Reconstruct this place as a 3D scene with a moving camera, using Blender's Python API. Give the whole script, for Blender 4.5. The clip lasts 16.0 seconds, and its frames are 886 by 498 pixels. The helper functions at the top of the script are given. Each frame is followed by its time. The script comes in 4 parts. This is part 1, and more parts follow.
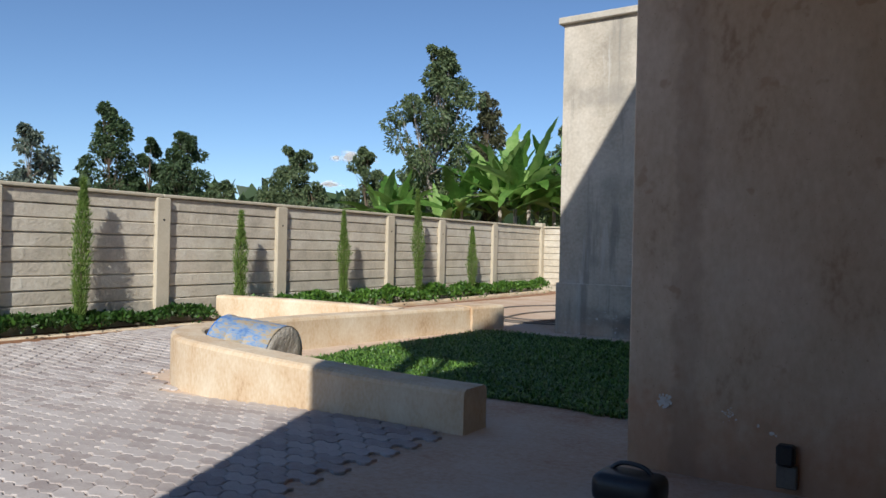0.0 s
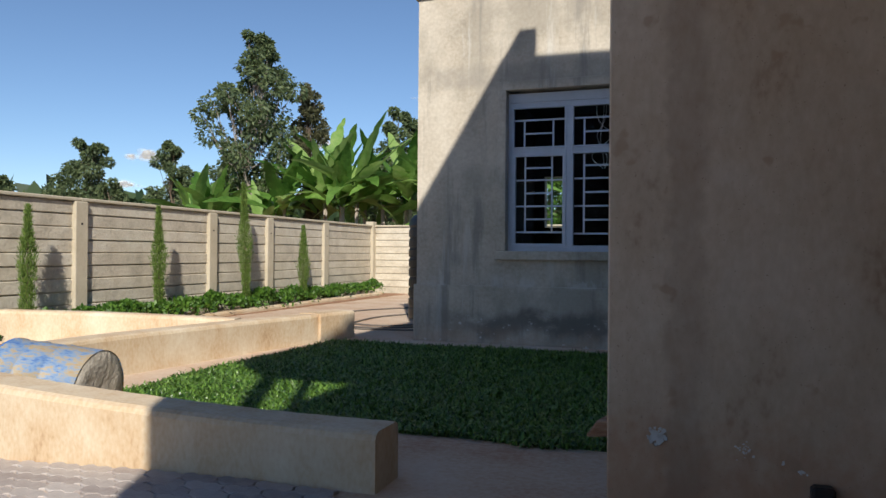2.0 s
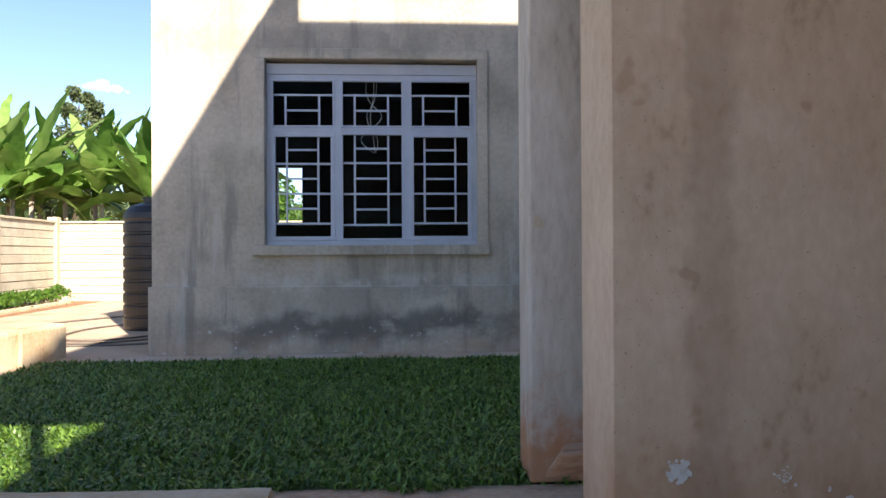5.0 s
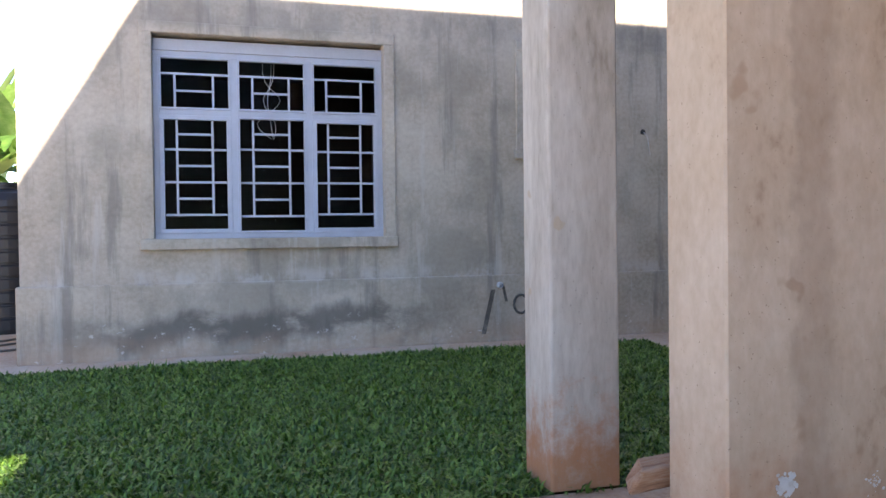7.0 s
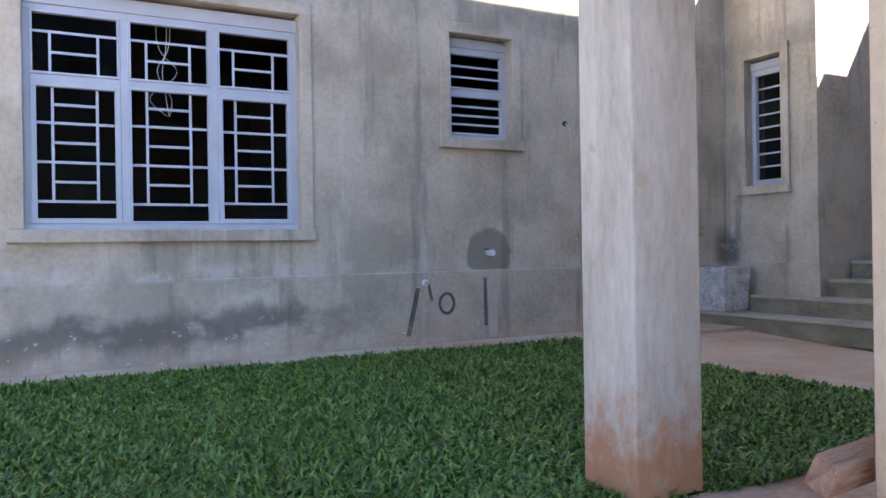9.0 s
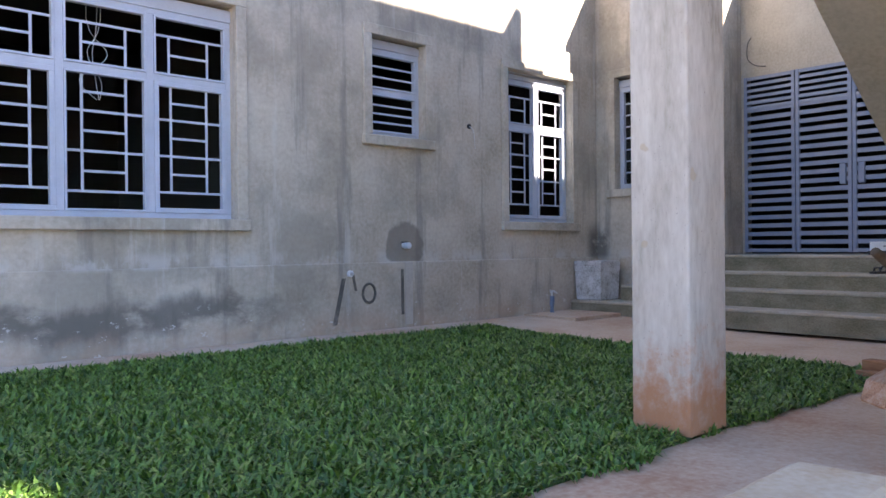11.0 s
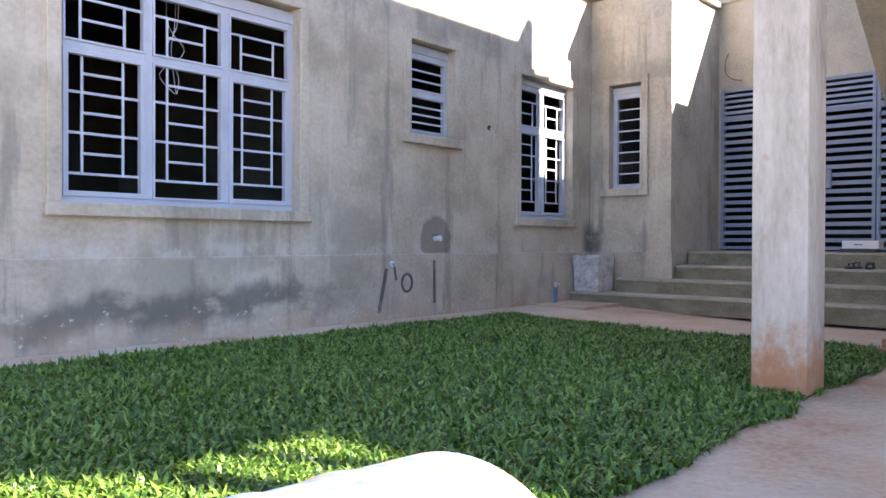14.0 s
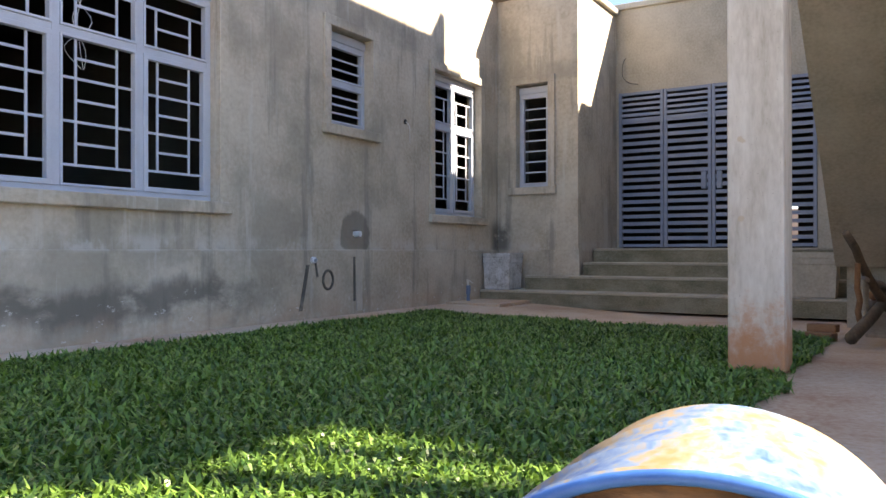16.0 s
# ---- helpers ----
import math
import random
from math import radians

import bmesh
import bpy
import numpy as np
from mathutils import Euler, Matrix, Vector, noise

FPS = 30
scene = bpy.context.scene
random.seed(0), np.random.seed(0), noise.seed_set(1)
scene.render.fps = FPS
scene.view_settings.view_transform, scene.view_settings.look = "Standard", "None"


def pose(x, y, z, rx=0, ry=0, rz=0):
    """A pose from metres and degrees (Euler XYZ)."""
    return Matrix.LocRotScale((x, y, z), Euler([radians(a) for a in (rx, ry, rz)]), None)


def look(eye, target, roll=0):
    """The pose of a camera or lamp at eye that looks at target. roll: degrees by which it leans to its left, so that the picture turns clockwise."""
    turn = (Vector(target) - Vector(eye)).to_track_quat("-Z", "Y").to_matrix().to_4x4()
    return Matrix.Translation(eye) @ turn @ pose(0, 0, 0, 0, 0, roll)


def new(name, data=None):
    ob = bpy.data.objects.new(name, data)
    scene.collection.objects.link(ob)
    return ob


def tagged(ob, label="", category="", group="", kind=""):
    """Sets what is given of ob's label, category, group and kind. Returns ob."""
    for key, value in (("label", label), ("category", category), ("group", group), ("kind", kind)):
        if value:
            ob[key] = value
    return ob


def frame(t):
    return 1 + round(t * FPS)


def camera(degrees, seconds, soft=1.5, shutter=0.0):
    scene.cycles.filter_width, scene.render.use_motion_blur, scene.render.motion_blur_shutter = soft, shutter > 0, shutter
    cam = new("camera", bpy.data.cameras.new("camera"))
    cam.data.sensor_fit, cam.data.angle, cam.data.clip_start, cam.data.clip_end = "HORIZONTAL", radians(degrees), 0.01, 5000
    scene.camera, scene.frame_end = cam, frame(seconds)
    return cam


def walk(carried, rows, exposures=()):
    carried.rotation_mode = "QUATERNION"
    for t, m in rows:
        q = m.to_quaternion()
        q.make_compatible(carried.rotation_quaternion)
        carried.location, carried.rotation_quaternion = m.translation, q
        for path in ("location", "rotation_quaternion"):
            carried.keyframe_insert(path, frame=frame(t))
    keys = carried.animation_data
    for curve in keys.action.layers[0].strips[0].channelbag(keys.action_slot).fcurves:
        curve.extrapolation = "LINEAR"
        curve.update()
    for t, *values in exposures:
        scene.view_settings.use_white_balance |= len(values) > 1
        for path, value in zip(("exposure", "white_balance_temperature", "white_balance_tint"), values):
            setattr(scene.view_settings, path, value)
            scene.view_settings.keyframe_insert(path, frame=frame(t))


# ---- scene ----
cam = camera(59.6, 16.0)
PATH = [
    (0, (4.993, -10.632, 1.232), (3.882, -8.968, 1.228), 1.3),
    (0.5, (4.697, -10.373, 1.231), (3.662, -8.662, 1.226), 1.0),
    (1, (4.458, -10.235, 1.219), (3.520, -8.469, 1.220), 1.1),
    (1.5, (4.133, -9.956, 1.188), (3.328, -8.126, 1.198), 0.8),
    (2, (3.869, -9.747, 1.179), (3.194, -7.864, 1.187), 0.5),
    (2.5, (3.627, -9.640, 1.176), (3.108, -7.709, 1.186), 0.6),
    (3, (3.444, -9.481, 1.150), (3.059, -7.519, 1.165), 0.3),
    (3.5, (3.262, -9.290, 1.178), (3.012, -7.306, 1.176), -0.6),
    (4, (3.059, -9.062, 1.146), (2.938, -7.065, 1.148), -0.1),
    (4.5, (2.858, -8.840, 1.101), (2.881, -6.840, 1.117), -0.0),
    (4.7, (2.806, -8.783, 1.089), (2.866, -6.784, 1.105), -0.1),
    (7, (1.891, -8.336, 1.197), (2.441, -6.413, 1.163), -0.7),
    (7.5, (1.731, -8.142, 1.132), (2.367, -6.246, 1.114), -0.4),
    (8, (1.516, -7.970, 1.131), (2.254, -6.111, 1.109), -0.3),
    (8.5, (1.412, -7.582, 1.113), (2.255, -5.768, 1.087), -0.2),
    (9, (1.322, -7.324, 0.995), (2.253, -5.554, 0.992), -0.9),
    (9.5, (0.894, -7.371, 1.048), (1.957, -5.677, 1.020), 0.0),
    (9.7, (0.686, -7.309, 1.044), (1.812, -5.656, 1.017), -0.1),
    (11.8, (-0.320, -6.859, 0.830), (1.081, -5.432, 0.837), -0.3),
    (12, (-0.460, -6.820, 0.821), (0.957, -5.408, 0.830), -0.2),
    (12.5, (-0.685, -6.656, 0.873), (0.758, -5.272, 0.870), 0.2),
    (13, (-0.936, -6.590, 0.874), (0.520, -5.218, 0.865), 0.1),
    (13.5, (-1.169, -6.526, 0.901), (0.299, -5.168, 0.878), -0.1),
    (14, (-1.381, -6.416, 0.882), (0.115, -5.094, 0.865), 0.2),
    (14.5, (-1.605, -6.382, 0.881), (-0.073, -5.097, 0.866), 0.5),
    (15, (-1.723, -6.159, 0.793), (-0.140, -4.937, 0.791), 0.1),
    (15.5, (-1.628, -5.892, 0.759), (0.013, -4.749, 0.761), -0.1),
    (16, (-1.578, -5.698, 0.724), (0.128, -4.656, 0.730), -0.1),
]
walk(cam, [(t, look(eye, target, roll)) for t, eye, target, roll in PATH],
     exposures=[(0, 0.15, 6000, 9), (1.5, 0.15, 6200, 9), (2.5, 0.28, 6600, 10), (3.5, 0.62, 7000, 11), (4.7, 1.25, 7100, 13), (6.8, 2.32, 7200, 18), (9.0, 2.52, 6900, 18),
                (11.8, 2.62, 6900, 19), (14.0, 2.75, 7200, 19), (16, 2.25, 7800, 16)])

# ---- world and sun ----
SUN_DIR = Vector((-0.45, 1.0, -0.74)).normalized()   # the way the light goes
world = bpy.data.worlds.new("sky")
scene.world = world
world.use_nodes = True
wn = world.node_tree.nodes
sky = wn.new("ShaderNodeTexSky")
sky.sky_type, sky.sun_disc = "NISHITA", False
sky.sun_elevation = math.asin(-SUN_DIR.z)
sky.sun_rotation = math.atan2(-SUN_DIR.x, -SUN_DIR.y)
sky.altitude, sky.air_density, sky.dust_density, sky.ozone_density = 1800, 1.0, 0.0, 3.6
world.node_tree.links.new(sky.outputs[0], wn["Background"].inputs[0])
wn["Background"].inputs[1].default_value = 0.098
sun_data = bpy.data.lights.new("sun", "SUN")
sun_data.energy, sun_data.angle, sun_data.color = 5.0, radians(0.55), (1.0, 0.93, 0.82)
sun = new("sun", sun_data)
sun.matrix_world = look((0, -30, 30), Vector((0, -30, 30)) + SUN_DIR)


# ---- materials ----
def material(name, base, rough=0.8, metal=0.0):
    m = bpy.data.materials.new(name)
    m.use_nodes = True
    p = m.node_tree.nodes["Principled BSDF"]
    p.inputs["Base Color"].default_value = (*base, 1)
    p.inputs["Roughness"].default_value = rough
    p.inputs["Metallic"].default_value = metal
    return m


def grained(name, ramp, scale=2.0, fine=40.0, rough=0.85, bump=0.25, depth=0.01, stretch=(1, 1, 1), island=0.0, random_part=0.0, metal=0.0):
    """A surface with blotches at one scale, grain at another, and fine relief. ramp: [(place, colour), ...]"""
    m = material(name, ramp[0][1], rough, metal)
    nt = m.node_tree
    n, l = nt.nodes, nt.links
    p = n["Principled BSDF"]
    co = n.new("ShaderNodeTexCoord")
    mp = n.new("ShaderNodeMapping")
    mp.inputs["Scale"].default_value = stretch
    l.new(co.outputs["Object"], mp.inputs[0])
    big = n.new("ShaderNodeTexNoise")
    big.inputs["Scale"].default_value, big.inputs["Detail"].default_value, big.inputs["Roughness"].default_value = scale, 6, 0.62
    small = n.new("ShaderNodeTexNoise")
    small.inputs["Scale"].default_value, small.inputs["Detail"].default_value = fine, 5
    l.new(mp.outputs[0], big.inputs["Vector"])
    l.new(mp.outputs[0], small.inputs["Vector"])
    mix = n.new("ShaderNodeMix")
    mix.inputs[0].default_value = 0.32
    l.new(big.outputs[0], mix.inputs[2])
    l.new(small.outputs[0], mix.inputs[3])
    fac = mix.outputs[0]
    if island or random_part:
        g = n.new("ShaderNodeNewGeometry") if island else n.new("ShaderNodeObjectInfo")
        ma = n.new("ShaderNodeMath")
        ma.operation = "MULTIPLY_ADD"
        l.new(g.outputs["Random Per Island" if island else "Random"], ma.inputs[0])
        ma.inputs[1].default_value = island or random_part
        l.new(fac, ma.inputs[2])
        sb = n.new("ShaderNodeMath")
        sb.operation = "SUBTRACT"
        l.new(ma.outputs[0], sb.inputs[0])
        sb.inputs[1].default_value = 0.5 * (island or random_part)
        fac = sb.outputs[0]
    cr = n.new("ShaderNodeValToRGB")
    e = cr.color_ramp.elements
    e[0].position, e[0].color = ramp[0][0], (*ramp[0][1], 1)
    e[1].position, e[1].color = ramp[-1][0], (*ramp[-1][1], 1)
    for q, c in ramp[1:-1]:
        el = e.new(q)
        el.color = (*c, 1)
    l.new(fac, cr.inputs[0])
    l.new(cr.outputs[0], p.inputs["Base Color"])
    if bump:
        b = n.new("ShaderNodeBump")
        b.inputs["Strength"].default_value, b.inputs["Distance"].default_value = bump, depth
        l.new(mix.outputs[0], b.inputs["Height"])
        l.new(b.outputs[0], p.inputs["Normal"])
    return m


PLASTER = grained("cement_plaster", [(0.30, (0.30, 0.27, 0.22)), (0.48, (0.44, 0.40, 0.33)), (0.66, (0.55, 0.51, 0.43))], 1.3, 30)
PIER = grained("porch_plaster", [(0.32, (0.37, 0.26, 0.175)), (0.42, (0.51, 0.395, 0.28)), (0.54, (0.58, 0.465, 0.345)), (0.68, (0.66, 0.55, 0.425))], 2.0, 26, bump=0.45, stretch=(1.2, 1.2, 0.7))
COLUMN = grained("column_concrete", [(0.32, (0.30, 0.26, 0.21)), (0.42, (0.44, 0.40, 0.34)), (0.54, (0.55, 0.51, 0.45)), (0.68, (0.64, 0.61, 0.55))], 2.6, 30, bump=0.5, stretch=(1.2, 1.2, 0.35))
KERB = grained("kerb_screed", [(0.30, (0.38, 0.24, 0.13)), (0.42, (0.55, 0.40, 0.25)), (0.54, (0.62, 0.50, 0.35)), (0.7, (0.70, 0.61, 0.47))], 2.6, 40, bump=0.4, stretch=(1, 1, 0.6))
SLAB = grained("concrete_slab", [(0.34, (0.42, 0.24, 0.15)), (0.46, (0.52, 0.37, 0.26)), (0.56, (0.58, 0.45, 0.34)), (0.68, (0.62, 0.52, 0.42))], 0.9, 35)
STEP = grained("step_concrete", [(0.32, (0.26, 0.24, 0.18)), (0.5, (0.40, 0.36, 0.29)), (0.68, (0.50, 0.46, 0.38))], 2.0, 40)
# Risers get a darker tone than the treads.
RISER = grained("dark_riser", [(0.32, (0.12, 0.115, 0.07)), (0.5, (0.22, 0.20, 0.14)), (0.68, (0.31, 0.29, 0.22))], 2.5, 40, stretch=(1, 1, 2))
PAVER = grained("paver_concrete", [(0.30, (0.30, 0.25, 0.23)), (0.5, (0.42, 0.37, 0.34)), (0.7, (0.52, 0.47, 0.44))], 5, 90, random_part=0.25)
PAVER_FAR = grained("paver_concrete_field", [(0.30, (0.30, 0.25, 0.23)), (0.5, (0.42, 0.37, 0.34)), (0.7, (0.52, 0.47, 0.44))], 5, 90, island=0.25)
EARTH = grained("red_earth", [(0.3, (0.22, 0.11, 0.06)), (0.7, (0.36, 0.20, 0.11))], 2.0, 40)
TURF = grained("turf_soil", [(0.3, (0.025, 0.05, 0.015)), (0.7, (0.05, 0.09, 0.02))], 6, 60)
FENCE = grained("fence_panel", [(0.3, (0.390, 0.342, 0.268)), (0.5, (0.537, 0.476, 0.378)), (0.7, (0.634, 0.586, 0.488))], 3, 22, bump=0.9, depth=0.03, random_part=0.12)
POST = grained("fence_post", [(0.3, (0.42, 0.36, 0.26)), (0.7, (0.54, 0.48, 0.37))], 3, 40)
STEEL = grained("primed_steel", [(0.3, (0.40, 0.44, 0.52)), (0.7, (0.50, 0.55, 0.64))], 4, 60, rough=0.45, bump=0.05)
GATE = grained("gate_steel", [(0.3, (0.20, 0.24, 0.33)), (0.7, (0.26, 0.30, 0.40))], 4, 60, rough=0.45, bump=0.05)
# Indoor shade is put into this colour; bare concrete would be paler.
ROOM_SHADE = grained("shaded_interior", [(0.3, (0.035, 0.03, 0.027)), (0.7, (0.065, 0.058, 0.052))], 2, 30)


def stained_wall():
    """House plaster: blotches, pale runs down from the sills, a dark damp band low on the plinth and white bloom over it."""
    m = grained("stained_plaster", [(0.30, (0.31, 0.265, 0.205)), (0.44, (0.46, 0.405, 0.325)), (0.56, (0.55, 0.495, 0.41)), (0.70, (0.63, 0.585, 0.50))], 1.1, 22, bump=0.35)
    n, l = m.node_tree.nodes, m.node_tree.links
    p = n["Principled BSDF"]
    src = p.inputs["Base Color"].links[0].from_socket
    co = n.new("ShaderNodeTexCoord")
    sep = n.new("ShaderNodeSeparateXYZ")
    l.new(co.outputs["Object"], sep.inputs[0])

    def noise_of(scale, stretch, detail=5):
        mp, t = n.new("ShaderNodeMapping"), n.new("ShaderNodeTexNoise")
        mp.inputs["Scale"].default_value = stretch
        l.new(co.outputs["Object"], mp.inputs[0])
        l.new(mp.outputs[0], t.inputs["Vector"])
        t.inputs["Scale"].default_value, t.inputs["Detail"].default_value, t.inputs["Roughness"].default_value = scale, detail, 0.65
        return t.outputs[0]

    def calc(op, a, b):
        q = n.new("ShaderNodeMath")
        q.operation, q.use_clamp = op, True
        for k, w in enumerate((a, b)):
            if isinstance(w, (int, float)):
                q.inputs[k].default_value = w
            else:
                l.new(w, q.inputs[k])
        return q.outputs[0]

    def band(value, low, high, a=0.0, b=1.0):
        q = n.new("ShaderNodeMapRange")
        q.inputs["From Min"].default_value, q.inputs["From Max"].default_value = low, high
        q.inputs["To Min"].default_value, q.inputs["To Max"].default_value = a, b
        q.interpolation_type = "SMOOTHSTEP"
        l.new(value, q.inputs["Value"])
        return q.outputs[0]

    def blend(under, colour, fac):
        q = n.new("ShaderNodeMix")
        q.data_type = "RGBA"
        l.new(fac, q.inputs[0])
        l.new(under, q.inputs[6])
        q.inputs[7].default_value = (*colour, 1)
        return q.outputs[2]

    runs = band(noise_of(1.9, (2.0, 2.0, 0.2), 8), 0.53, 0.66)
    cloudy = band(noise_of(0.75, (1, 1, 0.8), 8), 0.47, 0.62)
    out = blend(src, (0.27, 0.245, 0.20), calc("MULTIPLY", cloudy, 0.55))
    out = blend(out, (0.22, 0.205, 0.18), calc("MULTIPLY", runs, 0.62))
    pale = band(noise_of(2.0, (2.3, 2.3, 0.22), 8), 0.56, 0.70)
    out = blend(out, (0.60, 0.585, 0.54), calc("MULTIPLY", pale, 0.55))
    edge_n = n.new("ShaderNodeMath")
    edge_n.operation = "MULTIPLY_ADD"
    l.new(noise_of(1.5, (1, 1, 0.4), 8), edge_n.inputs[0])
    edge_n.inputs[1].default_value = 0.75
    l.new(sep.outputs[2], edge_n.inputs[2])
    damp = calc("MULTIPLY", band(noise_of(2.4, (0.6, 1, 1.0), 9), 0.34, 0.52), calc("MULTIPLY", band(edge_n.outputs[0], 0.42, 0.60), band(edge_n.outputs[0], 0.90, 0.72)))
    out = blend(out, (0.13, 0.12, 0.105), calc("MULTIPLY", calc("MULTIPLY", damp, calc("MULTIPLY", band(sep.outputs[0], 4.6, 3.4, 0.15, 1.0), band(sep.outputs[0], 0.1, 1.3, 0.25, 1.0))), 0.8))
    foot = calc("MULTIPLY", band(sep.outputs[2], 0.30, 0.05), band(noise_of(2.5, (1, 1, 1)), 0.35, 0.6))
    out = blend(out, (0.44, 0.30, 0.20), calc("MULTIPLY", foot, 0.5))
    bloom = calc("MULTIPLY", band(noise_of(9, (1, 1, 1.6), 8), 0.62, 0.68), band(sep.outputs[2], 0.42, 0.30))
    out = blend(out, (0.66, 0.64, 0.60), calc("MULTIPLY", bloom, 0.8))
    joint = calc("MULTIPLY", band(noise_of(3.0, (1, 1, 0.6)), 0.46, 0.60), calc("MULTIPLY", band(sep.outputs[2], 0.70, 0.76), band(sep.outputs[2], 0.92, 0.80)))
    out = blend(out, (0.60, 0.585, 0.55), calc("MULTIPLY", joint, 0.55))
    dx, dz = n.new("ShaderNodeMath"), n.new("ShaderNodeMath")
    dx.operation, dz.operation = "SUBTRACT", "SUBTRACT"
    l.new(sep.outputs[0], dx.inputs[0])
    l.new(sep.outputs[2], dz.inputs[0])
    dx.inputs[1].default_value, dz.inputs[1].default_value = 5.745, 0.92
    ring = n.new("ShaderNodeVectorMath")
    ring.operation = "LENGTH"
    both = n.new("ShaderNodeCombineXYZ")
    l.new(dx.outputs[0], both.inputs[0])
    l.new(dz.outputs[0], both.inputs[1])
    l.new(both.outputs[0], ring.inputs[0])
    wob = n.new("ShaderNodeMath")
    wob.operation = "MULTIPLY_ADD"
    l.new(noise_of(7, (1, 1, 1)), wob.inputs[0])
    wob.inputs[1].default_value = 0.16
    l.new(ring.outputs["Value"], wob.inputs[2])
    arch = calc("MULTIPLY", band(wob.outputs[0], 0.385, 0.335), band(sep.outputs[2], 0.74, 0.76))
    out = blend(out, (0.17, 0.15, 0.125), calc("MULTIPLY", arch, 0.7))
    corner = calc("MULTIPLY", calc("MULTIPLY", band(sep.outputs[0], 9.12, 9.34), band(sep.outputs[1], -0.30, -0.12)), calc("MULTIPLY", band(sep.outputs[2], 0.62, 0.80), band(sep.outputs[2], 1.34, 1.00)))
    out = blend(out, (0.12, 0.11, 0.095), calc("MULTIPLY", calc("MULTIPLY", corner, band(noise_of(3.5, (1, 1, 1), 7), 0.34, 0.52)), 0.85))
    course = calc("MULTIPLY", band(noise_of(1.6, (1, 1, 0.5), 7), 0.42, 0.60), calc("MULTIPLY", band(sep.outputs[2], 3.30, 3.42), band(sep.outputs[2], 3.70, 3.58)))
    out = blend(out, (0.25, 0.23, 0.20), calc("MULTIPLY", course, 0.5))
    l.new(out, p.inputs["Base Color"])
    return m


WALL = stained_wall()
def muddied(m, low, high, colour, strength, scale=3.0, specks=None):
    """Adds a splashed band between two heights, broken up by noise, and scattered specks."""
    n, l = m.node_tree.nodes, m.node_tree.links
    p = n["Principled BSDF"]
    out = p.inputs["Base Color"].links[0].from_socket
    co, sep = n.new("ShaderNodeTexCoord"), n.new("ShaderNodeSeparateXYZ")
    l.new(co.outputs["Object"], sep.inputs[0])

    def layer(value, a, b, top, under, col):
        q = n.new("ShaderNodeMapRange")
        q.interpolation_type = "SMOOTHSTEP"
        q.inputs["From Min"].default_value, q.inputs["From Max"].default_value, q.inputs["To Max"].default_value = a, b, top
        l.new(value, q.inputs["Value"])
        x = n.new("ShaderNodeMix")
        x.data_type = "RGBA"
        l.new(q.outputs[0], x.inputs[0])
        l.new(under, x.inputs[6])
        x.inputs[7].default_value = (*col, 1)
        return x.outputs[2]

    t = n.new("ShaderNodeTexNoise")
    t.inputs["Scale"].default_value, t.inputs["Detail"].default_value, t.inputs["Roughness"].default_value = scale, 8, 0.7
    l.new(co.outputs["Object"], t.inputs["Vector"])
    add = n.new("ShaderNodeMath")
    add.operation = "MULTIPLY_ADD"
    l.new(t.outputs[0], add.inputs[0])
    add.inputs[1].default_value = -(high - low) * 2.2
    l.new(sep.outputs[2], add.inputs[2])
    out = layer(add.outputs[0], high - (high - low) * 1.1, low - (high - low) * 1.1, strength, out, colour)
    for size, edge, col in specks or ():
        t = n.new("ShaderNodeTexNoise")
        t.inputs["Scale"].default_value, t.inputs["Detail"].default_value = size, 3
        l.new(co.outputs["Object"], t.inputs["Vector"])
        out = layer(t.outputs[0], edge, edge + 0.05, 0.7, out, col)
    l.new(out, p.inputs["Base Color"])


def run_down(m, x0, x1, colour, strength):
    """A dark water run between two places along a wall, its sides frayed."""
    n, l = m.node_tree.nodes, m.node_tree.links
    p = n["Principled BSDF"]
    src = p.inputs["Base Color"].links[0].from_socket
    co, sep, t, add = n.new("ShaderNodeTexCoord"), n.new("ShaderNodeSeparateXYZ"), n.new("ShaderNodeTexNoise"), n.new("ShaderNodeMath")
    l.new(co.outputs["Object"], sep.inputs[0])
    l.new(co.outputs["Object"], t.inputs["Vector"])
    t.inputs["Scale"].default_value, t.inputs["Detail"].default_value = 9.0, 8
    add.operation = "MULTIPLY_ADD"
    l.new(t.outputs[0], add.inputs[0])
    add.inputs[1].default_value = 0.16
    l.new(sep.outputs[0], add.inputs[2])
    steps = []
    for a, b in ((x0 + 0.05, x0 + 0.10), (x1 + 0.13, x1 + 0.05)):
        q = n.new("ShaderNodeMapRange")
        q.interpolation_type = "SMOOTHSTEP"
        q.inputs["From Min"].default_value, q.inputs["From Max"].default_value = a, b
        l.new(add.outputs[0], q.inputs["Value"])
        steps.append(q.outputs[0])
    both = n.new("ShaderNodeMath")
    both.operation = "MULTIPLY"
    l.new(steps[0], both.inputs[0])
    l.new(steps[1], both.inputs[1])
    amount = n.new("ShaderNodeMath")
    amount.operation = "MULTIPLY"
    l.new(both.outputs[0], amount.inputs[0])
    amount.inputs[1].default_value = strength
    x = n.new("ShaderNodeMix")
    x.data_type = "RGBA"
    l.new(amount.outputs[0], x.inputs[0])
    l.new(src, x.inputs[6])
    x.inputs[7].default_value = (*colour, 1)
    l.new(x.outputs[2], p.inputs["Base Color"])


